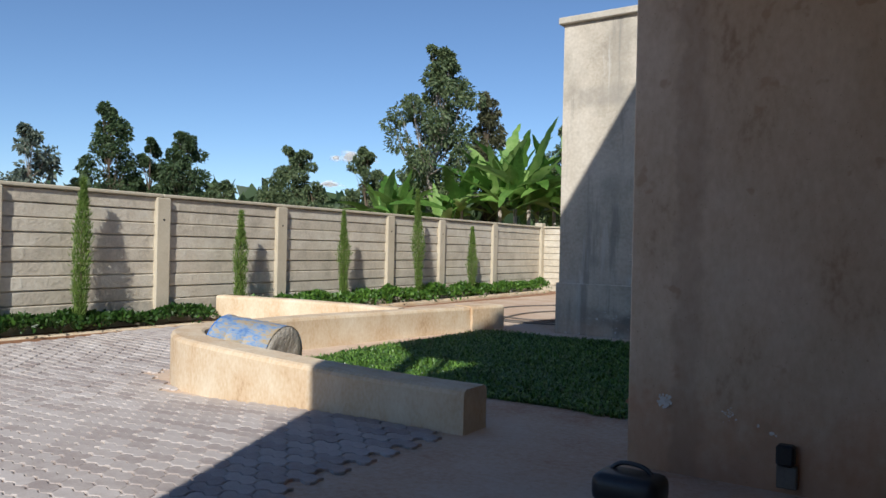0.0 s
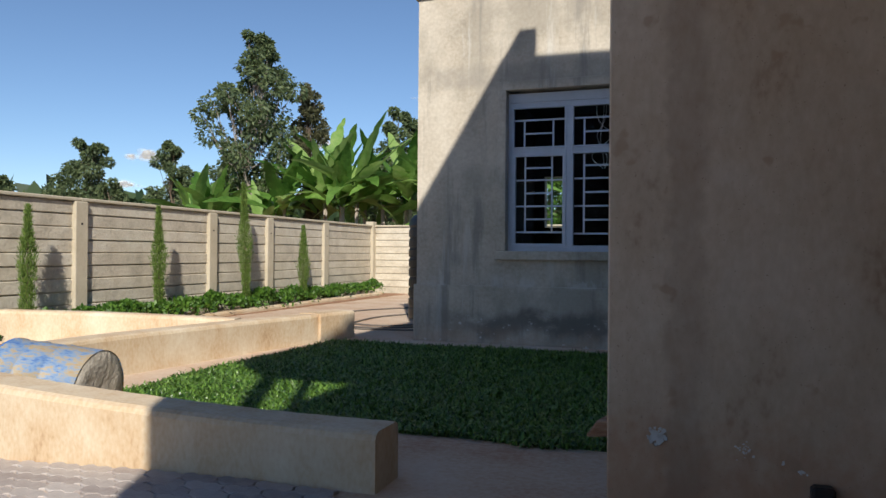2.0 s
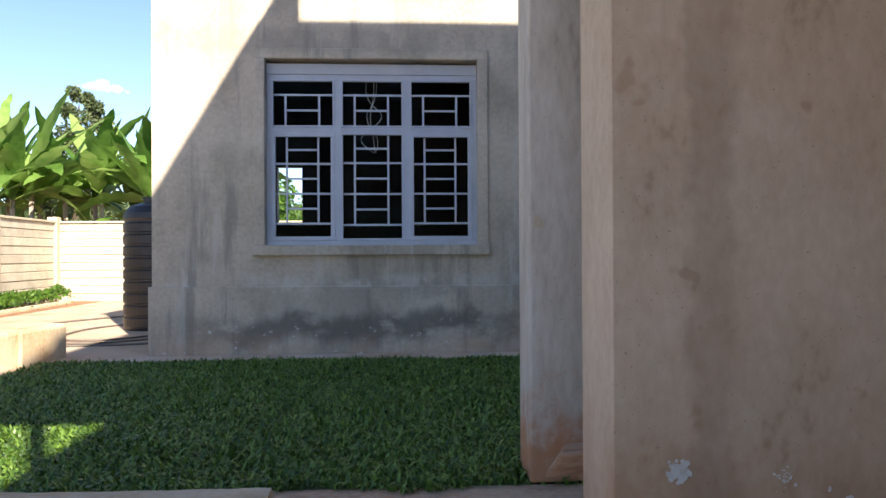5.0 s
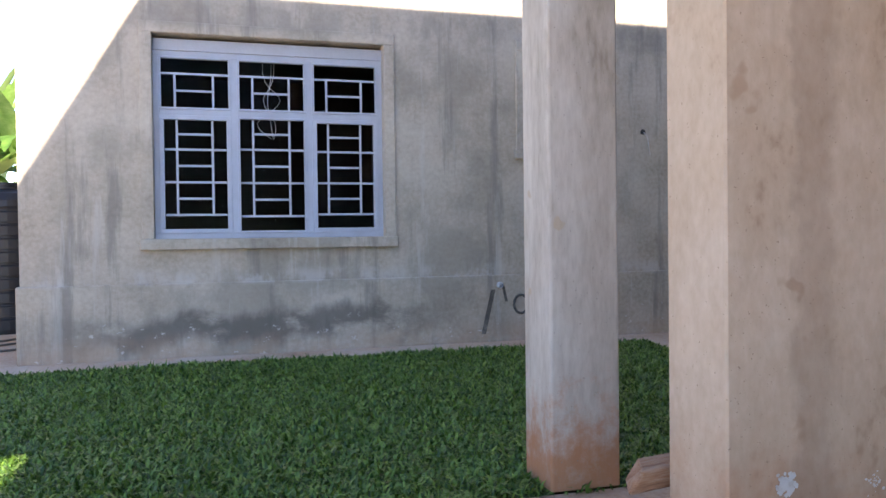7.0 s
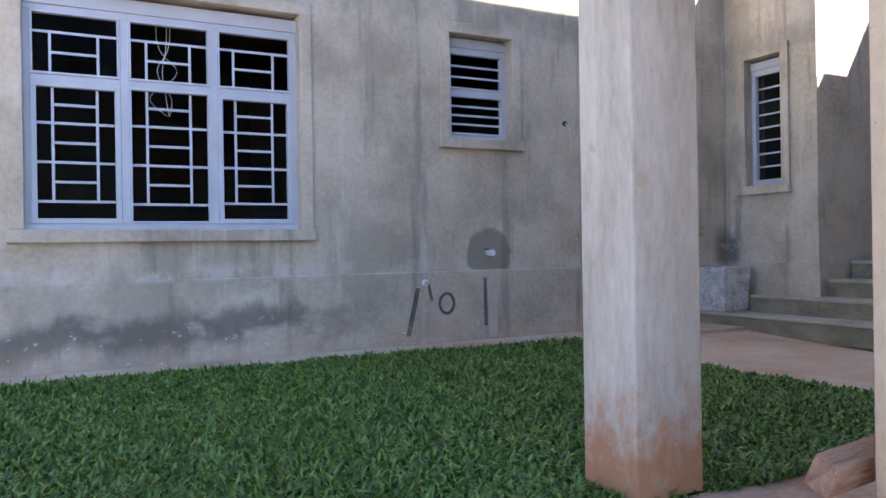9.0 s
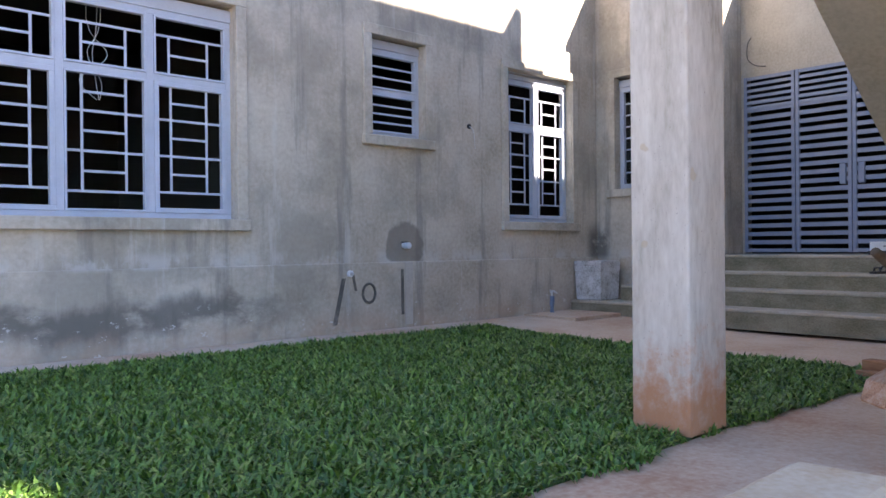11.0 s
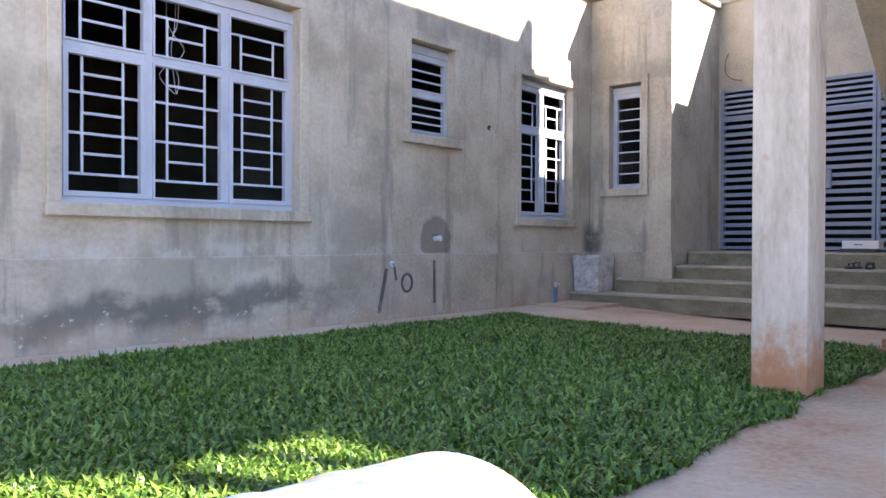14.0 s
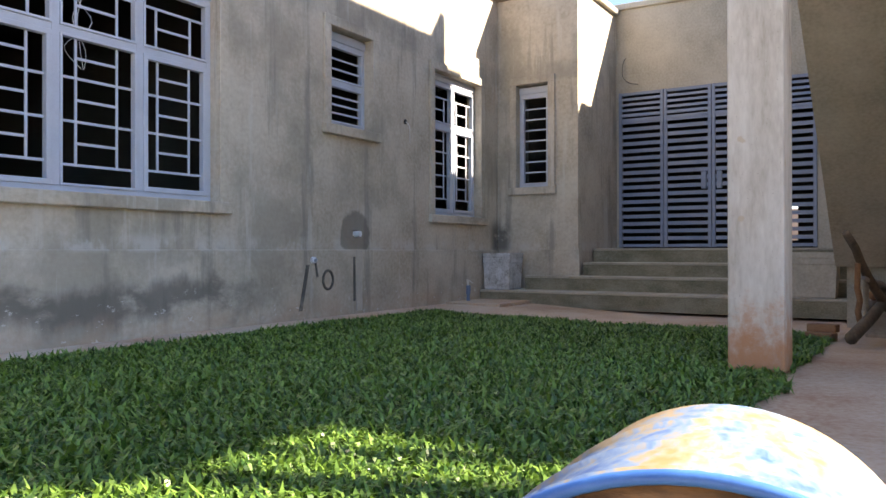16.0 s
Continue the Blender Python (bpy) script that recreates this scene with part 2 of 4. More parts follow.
muddied(COLUMN, 0.02, 0.50, (0.46, 0.20, 0.085), 0.9, 9.0, [(70, 0.68, (0.27, 0.24, 0.20)), (6, 0.68, (0.48, 0.38, 0.26))])
muddied(PIER, 0.05, 0.65, (0.42, 0.20, 0.10), 0.6, 2.5, [(90, 0.69, (0.24, 0.16, 0.11)), (30, 0.735, (0.28, 0.185, 0.12)), (5, 0.66, (0.42, 0.29, 0.19))])
WOOD = grained("weathered_timber", [(0.3, (0.16, 0.07, 0.035)), (0.5, (0.28, 0.14, 0.07)), (0.7, (0.38, 0.22, 0.12))], 3, 40, stretch=(0.4, 3, 3))
TIMBER = grained("weathered_beam", [(0.32, (0.17, 0.075, 0.04)), (0.48, (0.36, 0.19, 0.105)), (0.66, (0.44, 0.30, 0.21))], 5, 40, stretch=(0.35, 4, 4), bump=0.8, depth=0.015)
BARK = grained("bark", [(0.3, (0.07, 0.05, 0.035)), (0.7, (0.20, 0.15, 0.10))], 5, 40, stretch=(1, 1, 0.3), bump=0.6)
PALEBARK = grained("pale_bark", [(0.3, (0.24, 0.20, 0.16)), (0.7, (0.45, 0.40, 0.34))], 3, 30, stretch=(1, 1, 0.3))
BLACK = grained("black_plastic", [(0.3, (0.012, 0.012, 0.014)), (0.7, (0.030, 0.030, 0.034))], 3, 60, rough=0.4, bump=0.05)
HOSE = grained("grey_hose", [(0.3, (0.10, 0.09, 0.08)), (0.7, (0.18, 0.16, 0.14))], 5, 60, rough=0.5)
WHITE = grained("white_paint", [(0.28, (0.35, 0.30, 0.24)), (0.42, (0.62, 0.62, 0.60)), (0.7, (0.74, 0.75, 0.75))], 4, 40)
LIMEWASH = grained("weathered_limewash", [(0.34, (0.22, 0.21, 0.19)), (0.44, (0.44, 0.44, 0.43)), (0.60, (0.64, 0.65, 0.66))], 5, 40)
PVC = grained("pale_plastic_pipe", [(0.3, (0.55, 0.60, 0.66)), (0.7, (0.76, 0.80, 0.84))], 14, 60, rough=0.35, bump=0.1)
CARD = grained("white_carton", [(0.3, (0.66, 0.66, 0.66)), (0.7, (0.80, 0.80, 0.80))], 4, 40, rough=0.7)
BLUEPIPE = grained("grey_blue_pipe", [(0.3, (0.10, 0.15, 0.24)), (0.7, (0.20, 0.26, 0.36))], 8, 60, rough=0.4)
GALV = grained("galvanised_steel", [(0.3, (0.45, 0.50, 0.56)), (0.7, (0.62, 0.66, 0.72))], 20, 80, rough=0.35, metal=0.7)
CHASE = grained("pale_chase_mortar", [(0.3, (0.40, 0.365, 0.31)), (0.7, (0.56, 0.52, 0.46))], 6, 50)
TAR = grained("dark_smear", [(0.35, (0.07, 0.065, 0.058)), (0.54, (0.13, 0.12, 0.105)), (0.68, (0.30, 0.275, 0.24))], 9, 60)
DRUM_PAINT = grained("worn_blue_drum_paint", [(0.38, (0.35, 0.23, 0.10)), (0.46, (0.33, 0.28, 0.20)), (0.53, (0.17, 0.26, 0.40)), (0.64, (0.035, 0.11, 0.33))], 3.2, 22, rough=0.5, stretch=(1.2, 3, 3))
DRUM_RIM = grained("blue_drum_rim", [(0.3, (0.02, 0.10, 0.34)), (0.7, (0.06, 0.22, 0.60))], 8, 50, rough=0.5)
DRUM_FILL = grained("drum_concrete", [(0.3, (0.28, 0.25, 0.20)), (0.5, (0.42, 0.38, 0.32)), (0.7, (0.52, 0.48, 0.42))], 6, 30, bump=1.0, depth=0.03)
DRUM_DIRT = grained("drum_dirty_end", [(0.34, (0.05, 0.03, 0.018)), (0.48, (0.16, 0.095, 0.055)), (0.58, (0.30, 0.18, 0.09)), (0.66, (0.44, 0.30, 0.17))], 5, 30, bump=0.7, depth=0.02, stretch=(1, 0.7, 2.2))


def leafy(name, dark, light, rough=0.55, through_light=0.35):
    """Leaves that differ one from the next and let some light through."""
    m = material(name, light, rough)
    n, l = m.node_tree.nodes, m.node_tree.links
    g = n.new("ShaderNodeNewGeometry")
    cr = n.new("ShaderNodeValToRGB")
    e = cr.color_ramp.elements
    e[0].position, e[0].color, e[1].position, e[1].color = 0.0, (*dark, 1), 1.0, (*light, 1)
    l.new(g.outputs["Random Per Island"], cr.inputs[0])
    p = n["Principled BSDF"]
    l.new(cr.outputs[0], p.inputs["Base Color"])
    t = n.new("ShaderNodeBsdfTranslucent")
    l.new(cr.outputs[0], t.inputs[0])
    mx = n.new("ShaderNodeMixShader")
    mx.inputs[0].default_value = through_light
    l.new(p.outputs[0], mx.inputs[1])
    l.new(t.outputs[0], mx.inputs[2])
    l.new(mx.outputs[0], n["Material Output"].inputs[0])
    return m


GRASS = leafy("grass_blade", (0.024, 0.082, 0.012), (0.200, 0.350, 0.062), 0.36, 0.25)
HEDGE = leafy("hedge_leaf", (0.03, 0.09, 0.012), (0.12, 0.24, 0.03), 0.5)
IVY = leafy("ground_cover_leaf", (0.015, 0.05, 0.008), (0.06, 0.13, 0.02), 0.45)
CYPRESS = leafy("cypress_spray", (0.07, 0.135, 0.02), (0.20, 0.29, 0.06), 0.7)
DARK_LEAF = leafy("dark_tree_leaf", (0.028, 0.058, 0.022), (0.10, 0.15, 0.058), 0.6)
MID_LEAF = leafy("tree_leaf", (0.05, 0.085, 0.036), (0.18, 0.23, 0.10), 0.6)
GREY_LEAF = leafy("grey_green_leaf", (0.07, 0.10, 0.07), (0.20, 0.24, 0.19), 0.5)
OLIVE_LEAF = leafy("olive_leaf", (0.05, 0.055, 0.025), (0.17, 0.17, 0.09), 0.5)
BANANA = grained("banana_leaf", [(0.25, (0.06, 0.15, 0.022)), (0.5, (0.16, 0.31, 0.055)), (0.75, (0.30, 0.44, 0.13))], 3, 30, rough=0.5, bump=0.15, random_part=0.6)


def let_light_through(m, share):
    """Mix a translucent part into a leaf's surface, in its own colour."""
    n, l = m.node_tree.nodes, m.node_tree.links
    p = n["Principled BSDF"]
    t, mx = n.new("ShaderNodeBsdfTranslucent"), n.new("ShaderNodeMixShader")
    l.new(p.inputs["Base Color"].links[0].from_socket, t.inputs[0])
    mx.inputs[0].default_value = share
    l.new(p.outputs[0], mx.inputs[1])
    l.new(t.outputs[0], mx.inputs[2])
    l.new(mx.outputs[0], n["Material Output"].inputs[0])


let_light_through(BANANA, 0.4)
GLASS = material("window_glass", (0.9, 0.95, 0.95), 0.02)
GLASS.node_tree.nodes["Principled BSDF"].inputs["Transmission Weight"].default_value = 1.0
GLASS.node_tree.nodes["Principled BSDF"].inputs["IOR"].default_value = 1.05


run_down(PIER, 3.66, 3.80, (0.26, 0.18, 0.125), 0.35)


# ---- mesh helpers ----
def box(bm, x0, x1, y0, y1, z0, z1):
    v = [bm.verts.new((x, y, z)) for z in (z0, z1) for y in (y0, y1) for x in (x0, x1)]
    for f in ((0, 2, 3, 1), (4, 5, 7, 6), (0, 1, 5, 4), (2, 6, 7, 3), (0, 4, 6, 2), (1, 3, 7, 5)):
        bm.faces.new([v[k] for k in f])
    return v


def bevelled(bm, width=0.01, segments=1):
    bmesh.ops.bevel(bm, geom=bm.edges[:], offset=width, segments=segments, affect="EDGES", profile=0.5)
    return bm


def boxed(x0, x1, y0, y1, z0, z1, bevel=0.0, segments=1):
    bm = bmesh.new()
    box(bm, x0, x1, y0, y1, z0, z1)
    return bevelled(bm, bevel, segments) if bevel else bm


def mesh_of(name, bm, mat, smooth=False):
    me = bpy.data.meshes.new(name)
    bm.normal_update()
    bm.to_mesh(me)
    bm.free()
    me.materials.append(mat)
    if smooth:
        for f in me.polygons:
            f.use_smooth = True
    return me


def part(name, bm, mat, parent=None, label="", smooth=False):
    ob = new(name, mesh_of(name, bm, mat, smooth))
    ob.parent = parent
    if label:
        tagged(ob, label)
    return ob


def thing(name, label, category, at=(0, 0, 0), group="", kind=""):
    ob = tagged(new(name), label, category, group, kind)
    ob.location = at
    return ob


def setting(name, bm, mat, label, category="", smooth=False):
    return tagged(part(name, bm, mat, None, "", smooth), label, category or name.split("_")[0], "", "structure")


def pierced(bm, u0, u1, z0, z1, holes, put):
    """A wall in one welded piece with its holes [(u0, u1, z0, z1)] cut through; put(bm, u0, u1, z0, z1) adds a block."""
    us = sorted({u0, u1, *[h[0] for h in holes], *[h[1] for h in holes]})
    zs = sorted({z0, z1, *[h[2] for h in holes], *[h[3] for h in holes]})
    for a, b in zip(us, us[1:]):
        for c, d in zip(zs, zs[1:]):
            u, w = (a + b) / 2, (c + d) / 2
            if not any(h[0] < u < h[1] and h[2] < w < h[3] for h in holes):
                put(bm, a, b, c, d)
    bmesh.ops.remove_doubles(bm, verts=bm.verts[:], dist=0.0005)
    seen = {}
    for f in bm.faces:
        seen.setdefault(frozenset(f.verts), []).append(f)
    bmesh.ops.delete(bm, geom=[f for fs in seen.values() if len(fs) > 1 for f in fs], context="FACES_ONLY")
    bmesh.ops.recalc_face_normals(bm, faces=bm.faces[:])
    return bm


def tube(bm, points, radius, sides=8, r_end=None):
    """A round bar along points, tapering to r_end."""
    pts = [Vector(p) for p in points]
    rings = []
    for k, p in enumerate(pts):
        d = (pts[min(k + 1, len(pts) - 1)] - pts[max(k - 1, 0)]).normalized()
        q = d.to_track_quat("Z", "Y")
        r = radius if r_end is None else radius + (r_end - radius) * k / (len(pts) - 1)
        rings.append([bm.verts.new(p + q @ Vector((r * math.cos(2 * math.pi * j / sides), r * math.sin(2 * math.pi * j / sides), 0))) for j in range(sides)])
    for a, b in zip(rings, rings[1:]):
        for j in range(sides):
            bm.faces.new([a[j], a[(j + 1) % sides], b[(j + 1) % sides], b[j]])
    bm.faces.new(rings[0][::-1])
    bm.faces.new(rings[-1])
    return bm


def smooth(t):
    t = min(max(t, 0.0), 1.0)
    return t * t * (3 - 2 * t)


def lie(x, y):
    """The height of the ground, which falls towards the steps and towards the paved yard."""
    return -0.12 * smooth((x - 4) / 4.5) * smooth(-y / 3) - 0.09 * smooth((1.6 - x) / 2.8) * smooth((-4.0 - y) / 1.6) * (1 - 0.6 * smooth((-2.4 - x) / 2))


def sheet(x0, x1, y0, y1, step, lift, skirt=0.08):
    """A piece of ground that follows the lie of the land, with an edge of its own."""
    bm = bmesh.new()
    nx, ny = max(1, round((x1 - x0) / step)), max(1, round((y1 - y0) / step))
    g = [[bm.verts.new((x0 + (x1 - x0) * i / nx, y0 + (y1 - y0) * j / ny, lie(x0 + (x1 - x0) * i / nx, y0 + (y1 - y0) * j / ny) + lift)) for j in range(ny + 1)] for i in range(nx + 1)]
    for i in range(nx):
        for j in range(ny):
            bm.faces.new([g[i][j], g[i + 1][j], g[i + 1][j + 1], g[i][j + 1]])
    rim = [g[i][0] for i in range(nx + 1)] + [g[nx][j] for j in range(1, ny + 1)] + [g[i][ny] for i in range(nx - 1, -1, -1)] + [g[0][j] for j in range(ny - 1, 0, -1)]
    low = [bm.verts.new(v.co - Vector((0, 0, skirt))) for v in rim]
    for k in range(len(rim)):
        j = (k + 1) % len(rim)
        bm.faces.new([rim[k], low[k], low[j], rim[j]])
    bmesh.ops.recalc_face_normals(bm, faces=bm.faces[:])
    return bm


# ---- the house: long wall, back room, entrance recess ----
def rising_top(bm):
    """Lets the parapet rise a little towards the entrance recess."""
    for v in bm.verts:
        if v.co.z > TOP - 0.02:
            v.co.z += 0.10 * v.co.x / 9.43
    return bm


TOP, TOP_RECESS, TOP_GATE = 4.61, 4.70, 4.80
BIG, SMALL, TALL = (1.240, 3.62, 1.20, 3.285), (5.275, 6.065, 2.18, 3.31), (7.50, 8.84, 1.235, 3.255)
NARROW = (-0.88, -0.345, 1.72, 3.33)
bm = pierced(bmesh.new(), 0, 9.43, -0.2, TOP, [BIG, SMALL, TALL, (5.695, 5.795, 0.91, 0.98)], lambda b, a, c, d, e: box(b, a, c, 0, 0.22, d, e))
rising_top(bm)
setting("wall_long", bm, WALL, "cement-plastered house wall with damp stains and streaks", "wall")
setting("plinth", boxed(-0.03, 9.40, -0.045, 0, -0.2, 0.745, 0.008), WALL, "slightly proud plastered plinth with dark damp patches", "plinth")
setting("wall_west", boxed(0, 0.22, 0.22, 6.0, -0.1, TOP), PLASTER, "plastered end wall of the house", "wall")
setting("plinth_west", boxed(-0.03, 0, 0, 6.22, -0.1, 0.745), PLASTER, "plastered plinth of the end wall", "plinth")
bm = pierced(bmesh.new(), 0, 17, -0.1, TOP, [(0.45, 0.92, 1.70, 2.75)], lambda b, a, c, d, e: box(b, a, c, 6.0, 6.22, d, e))
setting("wall_north", bm, PLASTER, "rear house wall with a small window opening", "wall")
# Dark linings added so the room behind the large window reads as shaded.
setting("wall_lining_west", boxed(0.222, 0.24, 0.23, 5.99, 0.7, 4.0), ROOM_SHADE, "lining inside the end wall, darkened to stand for shade", "wall")
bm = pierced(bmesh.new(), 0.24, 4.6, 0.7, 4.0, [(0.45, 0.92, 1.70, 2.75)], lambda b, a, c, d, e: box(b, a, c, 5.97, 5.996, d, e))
setting("wall_lining_north", bm, ROOM_SHADE, "lining inside the rear wall, darkened to stand for shade", "wall")
setting("wall_room", boxed(4.6, 4.75, 0.22, 6.0, 0.7, 4.0), ROOM_SHADE, "unfinished inner partition wall", "wall")
setting("wall_room_east", boxed(6.9, 7.05, 0.22, 6.0, 0.7, 4.0), ROOM_SHADE, "unfinished inner partition wall beside the bathroom", "wall")
setting("wall_inner", boxed(9.43, 17.0, 2.4, 2.6, 0.7, 4.0), ROOM_SHADE, "unfinished inner corridor wall", "wall")
setting("wall_lining", boxed(9.65, 11.2, -1.14, 0.0, 0.72, 4.0), ROOM_SHADE, "unfinished inner wall behind the narrow window", "wall").location.y = 0.7
setting("floor_inside", boxed(0.22, 17, 0.22, 6.0, 0.5, 0.7), ROOM_SHADE, "bare concrete floor inside the house", "floor")
setting("ceiling_inside", boxed(0.22, 17, 0.22, 6.0, 4.0, 4.15), ROOM_SHADE, "bare concrete ceiling slab inside the house", "ceiling")
setting("wall_east", boxed(17.0, 17.2, 2.4, 6.22, 0, TOP), ROOM_SHADE, "far inner end wall of the house", "wall")
setting("coping_long", rising_top(boxed(-0.07, 9.36, -0.07, 0.30, TOP, TOP + 0.10, 0.012)), PLASTER, "concrete parapet coping along the house wall", "coping")
setting("coping_west", boxed(-0.07, 0.30, 0.30, 6.2, TOP, TOP + 0.10, 0.012), PLASTER, "concrete parapet coping on the end wall", "coping")
bm = pierced(bmesh.new(), -1.36, 0, -0.2, TOP_RECESS, [NARROW], lambda b, a, c, d, e: box(b, 9.43, 9.65, a, c, d, e))
setting("wall_recess", bm, WALL, "plastered wall with a narrow window beside the steps", "wall")
setting("plinth_recess", boxed(9.40, 9.43, -1.39, -0.03, -0.2, 0.745), WALL, "plastered plinth beside the steps", "plinth")
setting("wall_porch_side", boxed(9.65, 11.2, -1.36, -1.14, -0.2, TOP_RECESS), WALL, "plastered side wall of the entrance recess", "wall")
setting("coping_recess", boxed(9.36, 11.14, -1.43, 0.30, TOP_RECESS + 0.012, TOP_RECESS + 0.11, 0.012), PLASTER, "concrete parapet coping over the recess", "coping")
GATE_Y0, GATE_Y1, GATE_Z0, GATE_Z1 = -4.452, -1.40, 0.765, 3.395
bm = pierced(bmesh.new(), -12.8, 0.22, -0.2, TOP_GATE, [(GATE_Y0, GATE_Y1, GATE_Z0, GATE_Z1)], lambda b, a, c, d, e: box(b, 11.2, 11.42, a, c, d, e))
setting("wall_gate", bm, PLASTER, "plastered wall round the slatted entrance gate", "wall")
setting("coping_gate", boxed(11.14, 11.5, -9.0, 0.30, TOP_GATE, TOP_GATE + 0.10, 0.012), PLASTER, "concrete parapet coping over the gate", "coping")
# corridor behind the gate, open at its far end, its shade put into the colour
setting("floor_corridor", boxed(11.2, 17.2, -5.0, 0.22, 0.5, 0.76), ROOM_SHADE, "bare concrete corridor floor behind the gate", "floor")
setting("ceiling_corridor", boxed(11.42, 17.2, -5.0, 2.4, 3.9, 4.05), ROOM_SHADE, "bare concrete corridor ceiling behind the gate", "ceiling")
setting("wall_corridor", boxed(11.42, 17.2, -5.2, -5.0, 0.2, 4.05), ROOM_SHADE, "unfinished corridor side wall", "wall")
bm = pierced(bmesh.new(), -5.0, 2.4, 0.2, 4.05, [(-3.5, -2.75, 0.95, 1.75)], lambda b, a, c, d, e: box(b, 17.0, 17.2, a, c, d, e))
setting("wall_corridor_end", bm, ROOM_SHADE, "corridor end wall with an open bright doorway", "wall")
# Added wall that covers the bright sky behind the corridor opening.
setting("wall_garden", boxed(24.0, 24.2, -16, 8, -0.3, 2.0), FENCE, "plain wall added to hide bright sky beyond the corridor", "wall")
STEP_Z = (0.145, 0.355, 0.555, 0.765)
for k, (x0, y1) in enumerate(((8.74, -0.047), (9.12, -0.62), (9.52, -1.392), (9.95, -1.392))):
    st = tagged(new("step"), "weathered concrete step with a paler tread", "step", "", "structure")
    part("riser", boxed(x0 + 0.012, 11.19 - 0.002 * k, -5.62 + 0.02 * k, y1 - 0.001 * k, STEP_Z[k] - 0.24, STEP_Z[k] - 0.035), RISER, st, "darker riser")
    part("tread", boxed(x0, 11.188 - 0.002 * k, -5.63 + 0.02 * k, y1 - 0.002 * k, STEP_Z[k] - 0.035, STEP_Z[k], 0.01, 2), STEP, st, "paler tread")

# ---- ground ----
bm = bmesh.new()
box(bm, -400, 400, -400, 400, -0.6, -0.3)
setting("ground", bm, EARTH, "bare red earth ground reaching far out", "ground")
setting("slab_path", sheet(-4.7, 11.3, -13, 12, 0.3, -0.012, 0.3), SLAB, "cream cement screed yard slab with red dust", "pavement")
setting("turf", sheet(-0.84, 6.38, -5.04, -0.70, 0.3, 0.0, 0.02), TURF, "dark turf soil under the lawn", "lawn")
setting("apron", boxed(7.75, 8.72, -0.9, -0.04, -0.06, 0.008, 0.004), SLAB, "small screeded apron slab by the wall", "pavement")

# ---- porch walls and stair ----
bm = boxed(3.40, 11.2, -6.262, -5.975, -0.2, 4.6, 0.008)
for v in bm.verts:
    if v.co.x < 4 and v.co.y > -6.1:
        v.co.x -= 0.027
setting("wall_pier", bm, PIER, "brown-stained plastered porch wall with paint splashes", "wall")
setting("porch_column", boxed(3.345, 3.70, -5.04, -4.72, -0.2, 4.6, 0.012, 2), COLUMN, "square concrete porch column with red mud stains", "column")
bm = bmesh.new()
pts = [(7.9, 0.55), (3.66, 3.3), (3.66, 3.9), (8.6, 0.55)]
for y in (-5.99, -4.95):
    for x, z in pts:
        bm.verts.new((x, y, z))
bm.verts.ensure_lookup_table()
bm.faces.new([bm.verts[k] for k in (0, 1, 2, 3)])
bm.faces.new([bm.verts[k] for k in (7, 6, 5, 4)])
for k in range(4):
    j = (k + 1) % 4
    bm.faces.new([bm.verts[q] for q in (k, k + 4, j + 4, j)])
bmesh.ops.recalc_face_normals(bm, faces=bm.faces[:])
setting("stair_flight", bm, PLASTER, "sloping concrete soffit of an outside stair", "stair")
setting("stair_base", boxed(8.05, 8.7, -5.99, -5.05, -0.2, 0.56), STEP, "concrete base wall under the stair foot", "stair")
# unseen upper storey over the porch, closed around, added to cast the shadows
def prism(profile, to3, a, b):
    """A solid between two places along an axis, from its outline across it."""
    bm = bmesh.new()
    ends = [[bm.verts.new(to3(u, v, w)) for u, v in profile] for w in (a, b)]
    bm.faces.new(ends[0])
    bm.faces.new(ends[1][::-1])
    for k in range(len(profile)):
        j = (k + 1) % len(profile)
        bm.faces.new([ends[0][j], ends[0][k], ends[1][k], ends[1][j]])
    bmesh.ops.recalc_face_normals(bm, faces=bm.faces[:])
    return bm


# added raked rear on the rear porch wall; small open corner patterns lawn shadow
setting("upper_eaves", prism([(-9.802, 4.7), (-9.802, 7.2), (-12.4, 7.2), (-11.25, 5.62)], lambda u, v, w: (w, u, v), 3.34, 9.4), PLASTER, "unseen raked eaves block added to shadow the lawn", "wall")
setting("upper_rake", prism([(3.64, 4.602), (9.4, 4.602), (9.4, 5.9), (4.41, 5.9)], lambda u, v, w: (u, w, v), -11.60, -11.50), PLASTER, "unseen raked wall added to edge the lawn shadow", "wall")
for x0, x1 in ((3.51, 3.66), (3.93, 4.01)):
    setting("eaves_post", boxed(x0, x1, -11.60, -11.50, 4.602, 5.98), PLASTER, "unseen post added to bar the sunlit lawn patch", "post")
setting("upper_storey", boxed(3.34, 9.6, -9.8, -4.80, 4.6, 7.27), PLASTER, "unseen upper storey over the porch, sized from its shadow", "wall")
# Unseen blocks added to step and notch the shadow on the house wall.
setting("upper_beam", boxed(3.34, 3.56, -4.80, -4.30, 4.6, 7.25), PLASTER, "unseen beam end added to notch the wall shadow", "wall")
setting("upper_gable", prism([(9.6, 4.6), (9.6, 7.28), (9.86, 7.66), (9.97, 7.60), (9.97, 4.6)], lambda u, v, w: (u, w, v), -5.2, -4.80), PLASTER, "unseen raked block added to peak the wall shadow", "wall")
# Unseen low slab, added to cut the sky light reaching the porch wall.
setting("ceiling_porch", boxed(3.60, 9.4, -11.45, -6.264, 2.95, 3.10), PIER, "unseen low slab added to darken the porch wall", "ceiling")
setting("upper_parapet", boxed(9.97, 10.35, -9.2, -4.80, 4.6, 6.85), PLASTER, "unseen parapet block added to step the wall shadow", "wall")
